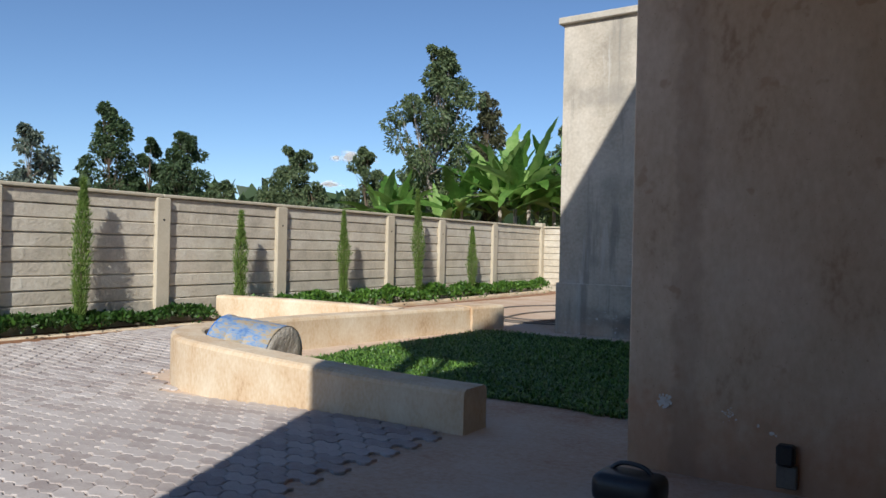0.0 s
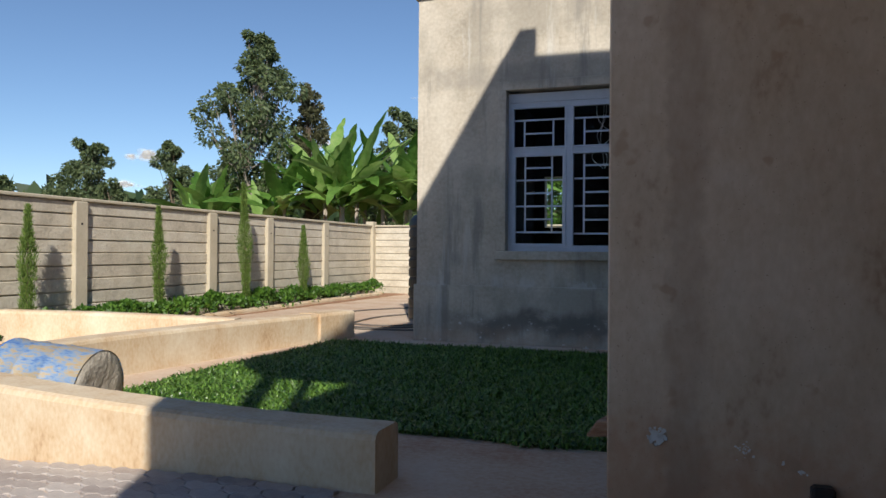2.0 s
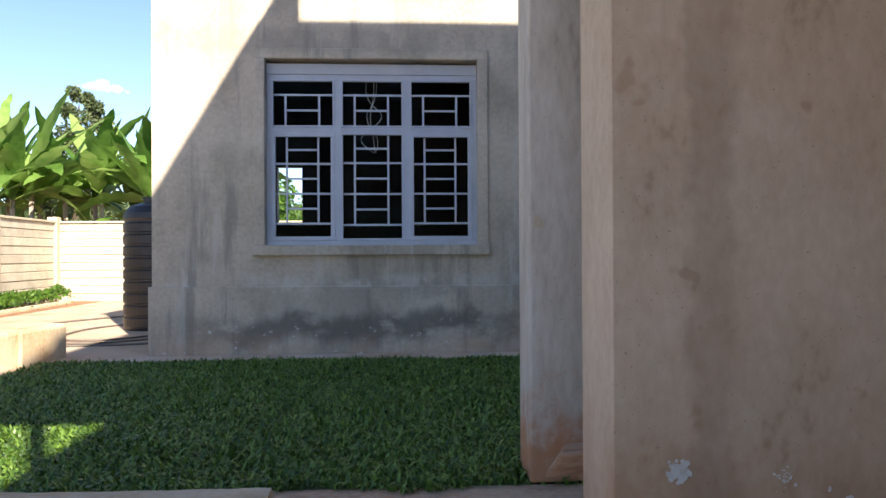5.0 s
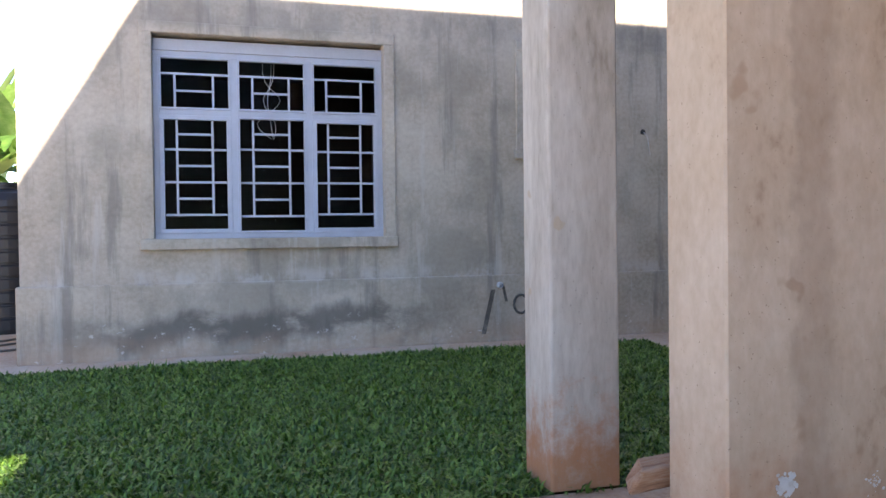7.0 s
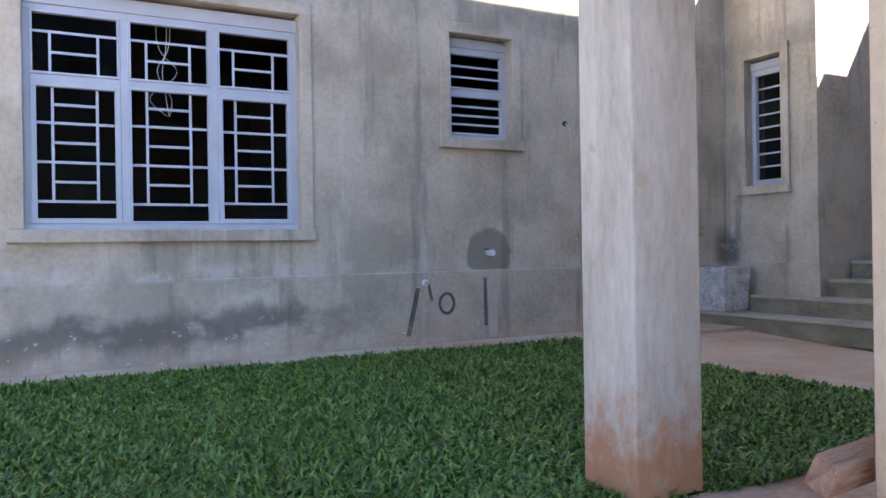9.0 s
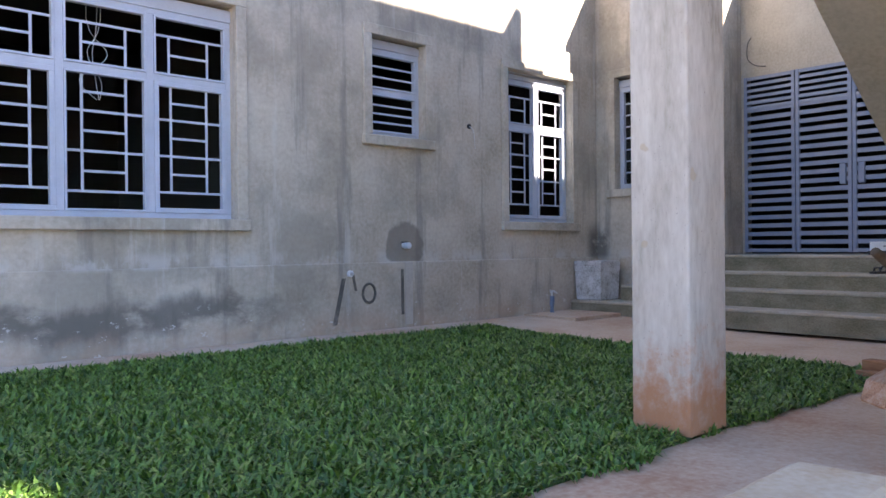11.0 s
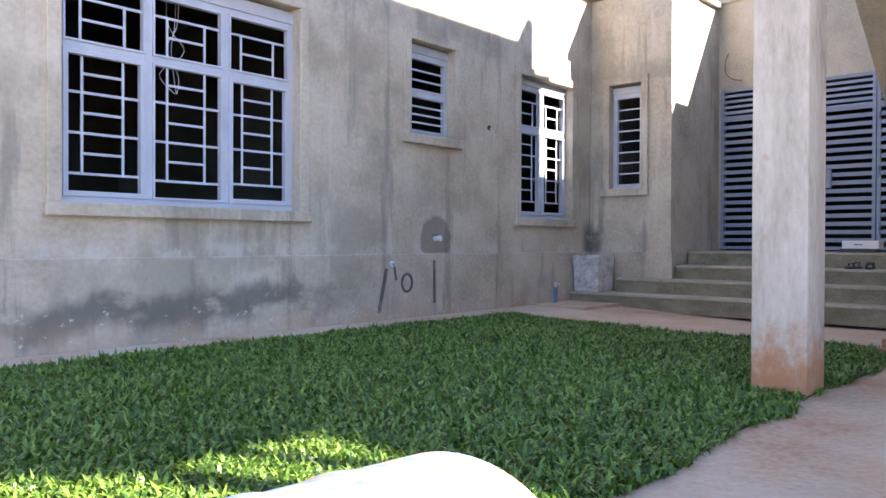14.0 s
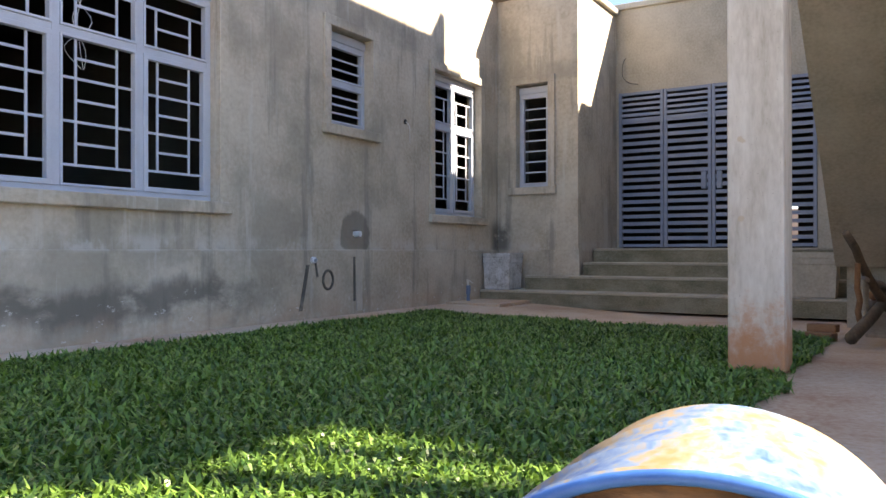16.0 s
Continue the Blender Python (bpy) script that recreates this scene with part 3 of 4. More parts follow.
setting("upper_low_parapet", boxed(10.35, 11.0, -9.2, -4.80, 4.6, 5.5), PLASTER, "unseen low parapet added to lower the wall shadow", "wall")
setting("upper_east", boxed(11.0, 16.0, -9.2, -4.55, 4.5, 5.35), PLASTER, "unseen upper block added to shadow the recess walls", "wall")
# Unseen closing walls, added to keep sun out and edge the yard shadow.
setting("wall_porch_back", boxed(3.34, 11.2, -11.65, -11.45, -0.2, 4.6), PIER, "unseen porch rear wall added to block the sun", "wall")
setting("wall_porch_east", boxed(9.4, 9.6, -11.45, -6.26, -0.2, 4.6), PIER, "unseen porch inner wall added to block the sun", "wall")


# ---- kerb walls ----
def strip(bm, line, half):
    """An upright band of the given half width along [(x, y, top)], with rounded top edges."""
    n = len(line)
    rings = []
    for k, (x, y, z1) in enumerate(line):
        a, b = line[max(k - 1, 0)], line[min(k + 1, n - 1)]
        d = Vector((b[0] - a[0], b[1] - a[1], 0)).normalized()
        s = Vector((-d.y, d.x, 0))
        prof = [(-half, -0.2), (-half, z1 - 0.04), (-half + 0.012, z1 - 0.014), (-half + 0.04, z1), (half - 0.04, z1), (half - 0.012, z1 - 0.014), (half, z1 - 0.04), (half, -0.2)]
        rings.append([bm.verts.new((x + s.x * u, y + s.y * u, z + 0.0012 * math.sin(3.1 * k + u * 9))) for u, z in prof])
    for a, b in zip(rings, rings[1:]):
        for k in range(8):
            bm.faces.new([a[k], b[k], b[(k + 1) % 8], a[(k + 1) % 8]])
    bm.faces.new(rings[0])
    bm.faces.new(rings[-1][::-1])
    bmesh.ops.recalc_face_normals(bm, faces=bm.faces[:])
    return bm


def eased(corners, per=8):
    """A smooth line through the corners (Catmull-Rom)."""
    out = []
    for k in range(len(corners) - 1):
        p = [Vector(corners[min(max(k + j, 0), len(corners) - 1)]) for j in (-1, 0, 1, 2)]
        for s in range(per):
            t = s / per
            out.append(0.5 * (2 * p[1] + (p[2] - p[0]) * t + (2 * p[0] - 5 * p[1] + 4 * p[2] - p[3]) * t * t + (3 * p[1] - p[0] - 3 * p[2] + p[3]) * t ** 3))
    return out + [Vector(corners[-1])]


KERB_LINE = [(2.28, -6.13, 0.29), (1.5, -6.16, 0.30), (0.6, -6.17, 0.33), (-0.2, -6.13, 0.36), (-0.85, -5.98, 0.37), (-1.30, -5.66, 0.38), (-1.52, -5.2, 0.38), (-1.58, -4.6, 0.37), (-1.58, -3.9, 0.37), (-1.42, -2.2, 0.36), (-1.22, -0.75, 0.35)]
setting("kerb_wall", strip(bmesh.new(), eased(KERB_LINE), 0.16), KERB, "low rounded cream screeded kerb wall", "kerb")
bm = strip(bmesh.new(), [(-1.21, -0.75, 0.36), (-1.15, -0.4, 0.36), (-1.09, -0.02, 0.36)], 0.19)
setting("kerb_end", bm, KERB, "wider end block of the kerb wall", "kerb")
setting("bed_wall", strip(bmesh.new(), eased([(-4.75, -2.35, 0.40), (-3.4, -2.15, 0.40), (-2.4, -1.95, 0.38), (-1.6, -1.8, 0.36)], 4), 0.12), KERB, "low cream screeded wall of the planting bed", "kerb")
for k, y in enumerate((-12.0, -9.6, -7.4, -5.3)):
    y1 = (-9.6, -7.4, -5.3, -2.5)[k]
    setting("bed_kerb", strip(bmesh.new(), [(-4.50, y + 0.01, 0.02), (-4.51, (y + y1) / 2, 0.025), (-4.52, y1 - 0.01, 0.02)], 0.08), KERB, "flat cream kerb edging the planting bed", "kerb")
for k, y in enumerate((-2.0, 1.0, 4.0, 7.0)):
    y1 = (1.0, 4.0, 7.0, 9.6)[k]
    setting("bed_kerb", strip(bmesh.new(), [(-4.35 - 0.045 * (y + 2), y + 0.01, 0.08), (-4.35 - 0.045 * (y1 + 2), y1 - 0.01, 0.08)], 0.07), KERB, "flat cream kerb edging the planting bed", "kerb")
setting("bed_soil", boxed(-5.6, -4.42, -13, 10.4, -0.2, 0.0), EARTH, "red soil of the planting bed", "soil")


# ---- fence ----
def fence_x(y):
    return -4.95 - 0.04 * (y + 5)


fence = tagged(new("fence"), "grey concrete panel boundary fence with square posts", "fence", "", "structure")
fence_y = [-13.6, -11.0, -8.4, -5.85, -3.33, -0.79, 2.55, 4.66, 7.37, 10.45]
for y in fence_y:
    x = fence_x(y)
    part("post", boxed(x - 0.1, x + 0.11, y - 0.12, y + 0.12, -0.1, 1.88, 0.012), POST, fence)
    if y > -8:
        # Bolt hole as a black disc on the post, its inner shade painted.
        part("hole_disc", tube(bmesh.new(), [(x + 0.10, y, 1.55), (x + 0.113, y, 1.55)], 0.018), BLACK, fence)
for y0, y1 in zip(fence_y, fence_y[1:]):
    x0, x1 = fence_x(y0), fence_x(y1)
    for k in range(10):
        z = -0.02 + 0.190 * k
        bm = boxed(-0.035, 0.035, y0 + 0.10, y1 - 0.10, z + 0.006, z + 0.184, 0.010)
        for v in bm.verts:
            v.co.x += x0 + (x1 - x0) * (v.co.y - y0) / (y1 - y0) + (0.012 if k % 2 else 0)
        part("panel", bm, FENCE, fence)
    bm = boxed(-0.03, 0.0, y0 + 0.08, y1 - 0.08, -0.05, 1.88)
    for v in bm.verts:
        v.co.x += x0 + (x1 - x0) * (v.co.y - y0) / (y1 - y0)
    part("joint_backing", bm, FENCE, fence)
    bm = boxed(-0.09, 0.09, y0, y1, 1.882, 1.935, 0.012)
    for v in bm.verts:
        v.co.x += x0 + (x1 - x0) * (v.co.y - y0) / (y1 - y0)
    part("cap", bm, POST, fence, "flat cement cap")
part("jamb", boxed(-5.69, -5.45, 10.34, 10.58, -0.1, 2.03, 0.012), POST, fence)
far_x = [-5.57, -2.9, -0.6, 1.7, 4.0]
for x0, x1 in zip(far_x, far_x[1:]):
    part("post", boxed(x1 - 0.11, x1 + 0.11, 10.44, 10.68, -0.1, 1.88, 0.012), POST, fence)
    for k in range(10):
        z = -0.02 + 0.190 * k
        part("panel", boxed(x0 + 0.1, x1 - 0.1, 10.52, 10.59, z + 0.006, z + 0.184, 0.01), FENCE, fence)
    part("joint_backing", boxed(x0 + 0.1, x1 - 0.1, 10.55, 10.58, -0.05, 1.88), FENCE, fence)
    part("cap", boxed(x0, x1, 10.47, 10.65, 1.882, 1.935, 0.012), POST, fence, "flat cement cap")


# ---- windows ----
def window(name, label, u0, u1, z0, z1, put, columns, split, style, strips=0.15):
    """A steel window in a wall opening: put(u0, u1, d0, d1, z0, z1, bevel) gives a block, d being the depth from the wall's face."""
    w = tagged(new(name), label, "window", "", "structure")
    t = 0.115
    for q in ((u0 - t, u1 + t, z1, z1 + t), (u0 - t, u0, z0, z1), (u1, u1 + t, z0, z1)):
        part("surround", put(q[0], q[1], -0.035, 0.0, q[2], q[3], 0.006), WALL, w, "raised plaster band")
    part("sill", put(u0 - t - 0.02, u1 + t + 0.02, -0.065, 0.0, z0 - 0.115, z0, 0.01), WALL, w, "raised plaster sill")
    f = 0.055
    zt = z1 - strips
    part("head_box", put(u0, u1, 0.087, 0.147, zt, z1 - 0.03, 0.003), STEEL, w)
    for k in range(2):
        part("head_strip", put(u0 + 0.03, u1 - 0.03, 0.097, 0.112, zt + 0.035 + 0.045 * k, zt + 0.06 + 0.045 * k, 0.002), STEEL, w)
    part("frame_top", put(u0, u1, 0.102, 0.162, zt - f, zt, 0.004), STEEL, w)
    part("frame_bottom", put(u0, u1, 0.102, 0.162, z0, z0 + f, 0.004), STEEL, w)
    part("frame_side", put(u0, u0 + f, 0.102, 0.162, z0 + f, zt - f, 0.004), STEEL, w)
    part("frame_side", put(u1 - f, u1, 0.102, 0.162, z0 + f, zt - f, 0.004), STEEL, w)
    inner0, inner1 = u0 + f, u1 - f
    mw = 0.07
    wide = (inner1 - inner0 - mw * (columns - 1)) / columns
    zs = z0 + f + (zt - z0 - 2 * f) * split
    rows = [(z0 + f, zs - 0.03), (zs + 0.03, zt - f)] if split < 1 else [(z0 + f, zt - f)]
    if split < 1:
        part("transom", put(inner0, inner1, 0.100, 0.160, zs - 0.03, zs + 0.03, 0.004), STEEL, w)
    for c in range(columns):
        a = inner0 + c * (wide + mw)
        b = a + wide
        if c:
            part("mullion", put(a - mw, a, 0.098, 0.158, z0 + f, zt - f, 0.004), STEEL, w)
        for r, (za, zb) in enumerate(rows):
            s = 0.045 if (r == 0 and style != "bars" and (columns == 2 or c != 1)) else 0.022
            for q in ((a, b, za, za + s), (a, b, zb - s, zb), (a, a + s, za + s, zb - s), (b - s, b, za + s, zb - s)):
                part("sash", put(q[0], q[1], 0.087, 0.147, q[2], q[3], 0.003), STEEL, w)
            part("pane", put(a + s, b - s, 0.146, 0.149, za + s, zb - s, 0), GLASS, w).visible_shadow = False
            A, B, C, D = a + s, b - s, za + s, zb - s
            W, Ht = B - A, D - C
            bars = []
            g = 0.011
            if style == "bars":
                count = 7 if split == 1 else 3 - r
                bars = [(A, B, C + Ht * (k + 1) / (count + 1)) for k in range(count)]
                ups = []
            else:
                v0, v1 = A + 0.20 * W, A + 0.77 * W
                if r == 0:
                    ups = [(v0, C + 0.13 * Ht, D), (v1, C + 0.13 * Ht, D)]
                    bars = [(A, B, C + q * Ht) for q in (0.13, 0.43, 0.73)] + [(v0, v1, C + q * Ht) for q in (0.28, 0.58, 0.87)]
                else:
                    ups = [(v0, C, C + 0.70 * Ht), (v1, C, C + 0.70 * Ht)]
                    bars = [(A, B, C + 0.70 * Ht), (v0, v1, C + 0.35 * Ht)]
            for p, q, z in bars:
                part("grille_bar", put(p, q, 0.126, 0.137, z - g, z + g, 0), STEEL, w)
            for u, p, q in ups:
                part("grille_upright", put(u - g, u + g, 0.122, 0.133, p, q, 0), STEEL, w)
    return w


on_long = lambda u0, u1, d0, d1, z0, z1, bevel: boxed(u0, u1, d0, d1, z0, z1, bevel)
on_recess = lambda u0, u1, d0, d1, z0, z1, bevel: boxed(9.43 + d0, 9.43 + d1, u0, u1, z0, z1, bevel)
window("window_1", "large three-light pale blue steel window with grilles", *BIG, on_long, 3, 0.685, "grille")
window("window_2", "small pale blue steel bathroom window with bars", *SMALL, on_long, 1, 0.52, "bars", 0.12)
window("window_3", "tall two-light pale blue steel window with grilles", *TALL, on_long, 2, 0.685, "grille", 0.10)
window("window_4", "narrow pale blue steel window with level bars", *NARROW, on_recess, 1, 1, "bars", 0.13)
bm = bmesh.new()
for k, sx in enumerate((-0.07, 0.05, 0.02)):
    tube(bm, eased([(2.45 + 0.3 * sx, 0.35, 3.9), (2.42 + sx, 0.36, 3.0), (2.43 - 1.5 * sx, 0.36, 2.7), (2.40 + 1.6 * sx, 0.37, 2.45), (2.45 + 0.2 * sx, 0.36, 2.28)], 5), 0.004, 5)
tagged(part("hanging_cable", bm, CARD), "thin white electric cables hanging behind the window", "cable")

# ---- gate ----
gate = tagged(new("gate"), "slatted blue-grey steel entrance gate, shut", "gate", "", "structure")
leaf_y = [GATE_Y1 - 0.763 * k for k in range(5)]
for k in range(4):
    y1, y0 = leaf_y[k], leaf_y[k + 1]
    for y in (y1 - 0.03, y0 + 0.03):
        part("stile", boxed(11.18, 11.23, y - 0.025, y + 0.025, GATE_Z0 + 0.02, GATE_Z1, 0.004), GATE, gate)
    for z in (GATE_Z0 + 0.05, 2.93, 3.01, GATE_Z1 - 0.03):
        part("rail", boxed(11.182, 11.228, y0 + 0.056, y1 - 0.056, z - 0.025, z + 0.025, 0.004), GATE, gate)
    for n in range(17):
        z = GATE_Z0 + 0.17 + 0.1225 * n
        part("slat", boxed(11.19, 11.20, y0 + 0.056, y1 - 0.056, z - 0.03, z + 0.03), GATE, gate)
    for n in range(3):
        z = 3.10 + 0.09 * n
        part("slat", boxed(11.19, 11.20, y0 + 0.056, y1 - 0.056, z - 0.022, z + 0.022), GATE, gate)
for y in (leaf_y[2] + 0.12, leaf_y[2] - 0.12):
    part("lock_box", boxed(11.165, 11.22, y - 0.04, y + 0.04, 1.72, 2.0, 0.006), GATE, gate)
for y in (leaf_y[1] + 0.03, leaf_y[3] - 0.03):
    for z in (1.1, 1.95, 2.75):
        part("hinge", tube(bmesh.new(), [(11.17, y, z - 0.06), (11.17, y, z + 0.06)], 0.014), GATE, gate)

loop = tube(bmesh.new(), eased([(11.195, -1.52, 3.98), (11.12, -1.50, 3.86), (11.12, -1.50, 3.66), (11.15, -1.60, 3.55), (11.195, -1.74, 3.52)], 6), 0.008, 6)
tagged(part("cable_loop", loop, HOSE, None, "", True), "loose grey cable loop on the wall by the gate", "cable")

# ---- things along the wall ----
pipe = thing("water_outlet", "capped galvanised water outlet in the plinth", "water outlet", (4.925, -0.045, 0.63))
bm = tube(bmesh.new(), [(0, 0.02, 0), (0, -0.035, 0)], 0.036, 12)
part("flange", bm, PVC, pipe)
part("plug", tube(bmesh.new(), [(0, -0.035, 0), (0, -0.06, -0.004)], 0.02, 8), GALV, pipe)
pipe = thing("pipe_stub", "white pipe stub in a square wall recess", "pipe", (5.745, 0.0, 0.945))
part("cap", tube(bmesh.new(), [(0, 0.06, -0.02), (0.01, -0.07, -0.012)], 0.036, 14), PVC, pipe)
# Black plate closing the recess, put in for the shade at its back.
part("backing", boxed(-0.05, 0.05, 0.08, 0.10, -0.035, 0.035), BLACK, pipe)
bm = bmesh.new()
ring = [(5.185 + 0.085 * math.cos(2 * math.pi * k / 24), -0.048, 0.405 + 0.105 * math.sin(2 * math.pi * k / 24)) for k in range(25)]
tube(bm, ring, 0.016, 6)
tagged(part("wall_ring", bm, TAR), "dark ring mark smeared on the plinth", "mark")
for k, (xa, za, xb, zb, r) in enumerate(((4.85, 0.58, 4.73, 0.08, 0.026), (4.97, 0.62, 5.01, 0.44, 0.016), (5.665, 0.66, 5.67, 0.14, 0.020))):
    bm = boxed(-r, r, -0.049, -0.0445, 0, 1, 0.0)
    for v in bm.verts:
        t = v.co.z
        v.co = Vector((xa + (xb - xa) * t + v.co.x, v.co.y, za + (zb - za) * t))
    tagged(part("chase_line", bm, TAR), "dark mortar line of a filled pipe chase", "mark")
bm = boxed(5.705, 5.82, -0.051, -0.044, 0.02, 0.74, 0.002)
tagged(part("filled_chase", bm, CHASE), "pale mortar filling of a pipe chase", "mark")
hole = thing("wall_hole", "conduit hole shown as a black disc, with loose wire", "wall hole", (6.80, -0.0, 2.42))
# Black disc on the plaster stands for the shade inside the hole.
part("socket", tube(bmesh.new(), [(0, 0.01, 0), (0, -0.012, 0)], 0.032, 10), BLACK, hole)
part("wire", tube(bmesh.new(), eased([(0.0, -0.01, 0), (0.03, -0.05, -0.06), (0.07, -0.03, -0.2), (0.09, -0.02, -0.28)], 5), 0.004, 5), CARD, hole)
stub = thing("standing_pipe", "short blue-grey pipe with wires beside the wall", "pipe", (8.19, -0.16, 0.0))
part("pipe", tube(bmesh.new(), [(0, 0, 0), (0, 0.0, 0.12), (0.005, 0.0, 0.23)], 0.033, 10), BLUEPIPE, stub)
for k in range(4):
    part("wire", tube(bmesh.new(), eased([(0, 0, 0.22), (0.02 * (k - 1), 0.01, 0.30), (0.05 * (k - 1.5), -0.03, 0.32 - 0.02 * k)], 4), 0.007, 5), WHITE, stub)


def planter(at, w, d, h, mat, label):
    """A square cast pot with a stepped rim and a hollow top."""
    ob = thing("planter", label, "planter", at)
    bm = bmesh.new()
    prof = [(0.44, 0.0), (0.47, 0.02), (0.5, h - 0.15), (0.515, h - 0.14), (0.515, h - 0.08), (0.5, h - 0.075), (0.52, h - 0.065), (0.52, h), (0.43, h), (0.42, h - 0.12)]
    rings = [[bm.verts.new((sx * u * w, sy * u * d, z)) for sx, sy in ((-1, -1), (1, -1), (1, 1), (-1, 1))] for u, z in prof]
    for a, b in zip(rings, rings[1:]):
        for k in range(4):
            bm.faces.new([a[k], a[(k + 1) % 4], b[(k + 1) % 4], b[k]])
    bm.faces.new(rings[0][::-1])
    part("pot", bm, mat, ob)
    part("soil", boxed(-0.42 * w, 0.42 * w, -0.42 * d, 0.42 * d, h - 0.2, h - 0.1), EARTH, ob)
    return ob


planter((9.02, -0.30, STEP_Z[0]), 0.44, 0.44, 0.55, LIMEWASH, "square white-painted concrete planter on the bottom step")
planter((9.0, -4.62, STEP_Z[0]), 0.50, 0.55, 0.56, PLASTER, "square bare concrete planter beside the steps")
carton = thing("carton", "white cardboard carton on a black tray", "box", (9.55 + 0.65, -3.72, STEP_Z[3]))
part("tray", boxed(-0.14, 0.14, -0.22, 0.22, 0, 0.05, 0.006), BLACK, carton)
part("carton_body", boxed(-0.13, 0.13, -0.25, 0.20, 0.052, 0.16, 0.004), CARD, carton)
part("print", boxed(-0.1325, -0.1305, -0.05, 0.05, 0.10, 0.112), BLACK, carton, "short unreadable dark print")


def shoe(at, turn):
    ob = thing("sandal", "black strapped sandal lying on a concrete step", "shoe", at, "sandals on the step")
    ob.rotation_euler.z = radians(turn)
    part("sole", boxed(-0.045, 0.045, -0.13, 0.13, 0, 0.03, 0.012, 2), BLACK, ob)
    part("strap", tube(bmesh.new(), [(-0.045, 0.05, 0.02), (-0.03, 0.05, 0.07), (0.03, 0.05, 0.07), (0.045, 0.05, 0.02)], 0.014, 6), BLACK, ob)
    part("heel_strap", tube(bmesh.new(), [(-0.04, -0.04, 0.02), (-0.035, -0.08, 0.08), (0.035, -0.08, 0.08), (0.04, -0.04, 0.02)], 0.012, 6), BLACK, ob)


shoe((9.72, -3.75, STEP_Z[2]), 70)
shoe((9.70, -3.95, STEP_Z[2]), 95)


# ---- timber, firewood ----
def log(name, a, b, r0, r1, mat, label, group="", wob=0.02):
    a, b = Vector(a), Vector(b)
    line = [a.lerp(b, k / 6) + Vector((random.uniform(-wob, wob), random.uniform(-wob, wob), random.uniform(-wob, wob) * 0.5)) * (0 < k < 6) for k in range(7)]
    bm = tube(bmesh.new(), line, r0, 9, r1)
    return tagged(part(name, bm, mat, None, "", True), label, "firewood", group)


beam = boxed(0, 2.6, -0.055, 0.055, -0.042, 0.042, 0.012, 2)
for v in beam.verts:
    if v.co.x < 0.1:
        v.co.x += 0.05 * (v.co.z > 0) + 0.04 * (v.co.y > 0)
bmesh.ops.subdivide_edges(beam, edges=[e for e in beam.edges if abs(e.verts[0].co.x - e.verts[1].co.x) > 1], cuts=24)
for v in beam.verts:
    q = noise.noise_vector(v.co * 5.0)
    v.co += Vector((0, q.y * 0.008, q.z * 0.007))
ob = tagged(part("timber_beam", beam, TIMBER), "reddish weathered timber beam resting on firewood", "timber")
ob.matrix_world = pose(3.25, -5.865, 0.32, 6, -4.5, 1.0)
wood = "firewood stacked under the stair"
log("firewood_log", (5.20, -5.27, 0.04), (6.75, -5.60, 0.42), 0.05, 0.045, BARK, "barky firewood log leaning under the stair", wood, 0.01)
log("firewood_log", (5.15, -5.24, 0.86), (6.30, -5.50, 0.16), 0.030, 0.042, BARK, "dark crooked firewood branch propped upright", wood, 0.012)
log("firewood_log", (5.75, -5.30, 0.02), (5.48, -5.30, 0.62), 0.026, 0.022, WOOD, "reddish firewood stick standing upright", wood, 0.01)
log("firewood_log", (6.1, -5.32, 0.02), (5.68, -5.36, 0.58), 0.022, 0.022, PALEBARK, "pale firewood stick leaning on others", wood, 0.01)
log("firewood_log", (5.55, -5.34, 0.50), (6.9, -5.55, 0.34), 0.020, 0.024, PALEBARK, "pale firewood stick leaning on others", wood, 0.01)
for k in range(14):
    x, y, z = 6.5 + random.uniform(0, 0.8), -5.75 + random.uniform(0, 0.3), 0.05 + 0.085 * (k // 3)
    log("firewood_log", (x - 0.5, y + random.uniform(-0.1, 0.2), z + random.uniform(-0.02, 0.06)), (x + 0.4, y + random.uniform(-0.15, 0.1), z), 0.05, 0.04, random.choice((BARK, WOOD, PALEBARK)), "split firewood log in the stack", wood)
plank = part("plank", boxed(0, 1.3, -0.08, 0.08, 0, 0.03, 0.004), PALEBARK)
tagged(plank, "grey board leaning against the firewood", "plank").matrix_world = pose(5.75, -5.42, 0.0, 0, -24, -8)
for k, (x, y) in enumerate(((5.9, -4.99), (6.0, -5.0))):
    b = part("brick", boxed(-0.12, 0.12, -0.06, 0.06, 0, 0.07, 0.006), WOOD)
    tagged(b, "red clay brick lying on the slab", "brick").matrix_world = pose(x, y, lie(x, y) - 0.012 + 0.07 * k, 0, 0, 70 + 8 * k)

# ---- drum roller in the kerb's bend ----
drum = thing("drum_roller", "worn blue oil drum filled with concrete, lying down", "drum", (-0.94, -5.545, 0.015))
drum.rotation_euler = (0, 0.09, 0.16)
L, R, CZ = 0.70, 0.30, 0.215
bm = bmesh.new()
rings = []
for x, r in ((0.0, R), (0.012, R + 0.008), (0.03, R), (0.19, R), (0.20, R + 0.006), (0.21, R), (0.40, R), (0.41, R + 0.006), (0.42, R), (L - 0.012, R)):
    rings.append([bm.verts.new((x, r * math.cos(2 * math.pi * k / 72), CZ + r * math.sin(2 * math.pi * k / 72))) for k in range(72)])
for a, b in zip(rings, rings[1:]):
    for k in range(72):
        bm.faces.new([a[k], b[k], b[(k + 1) % 72], a[(k + 1) % 72]])
bmesh.ops.recalc_face_normals(bm, faces=bm.faces[:])
part("shell", bm, DRUM_PAINT, drum, "worn blue and rust painted shell", True)
bm = bmesh.new()
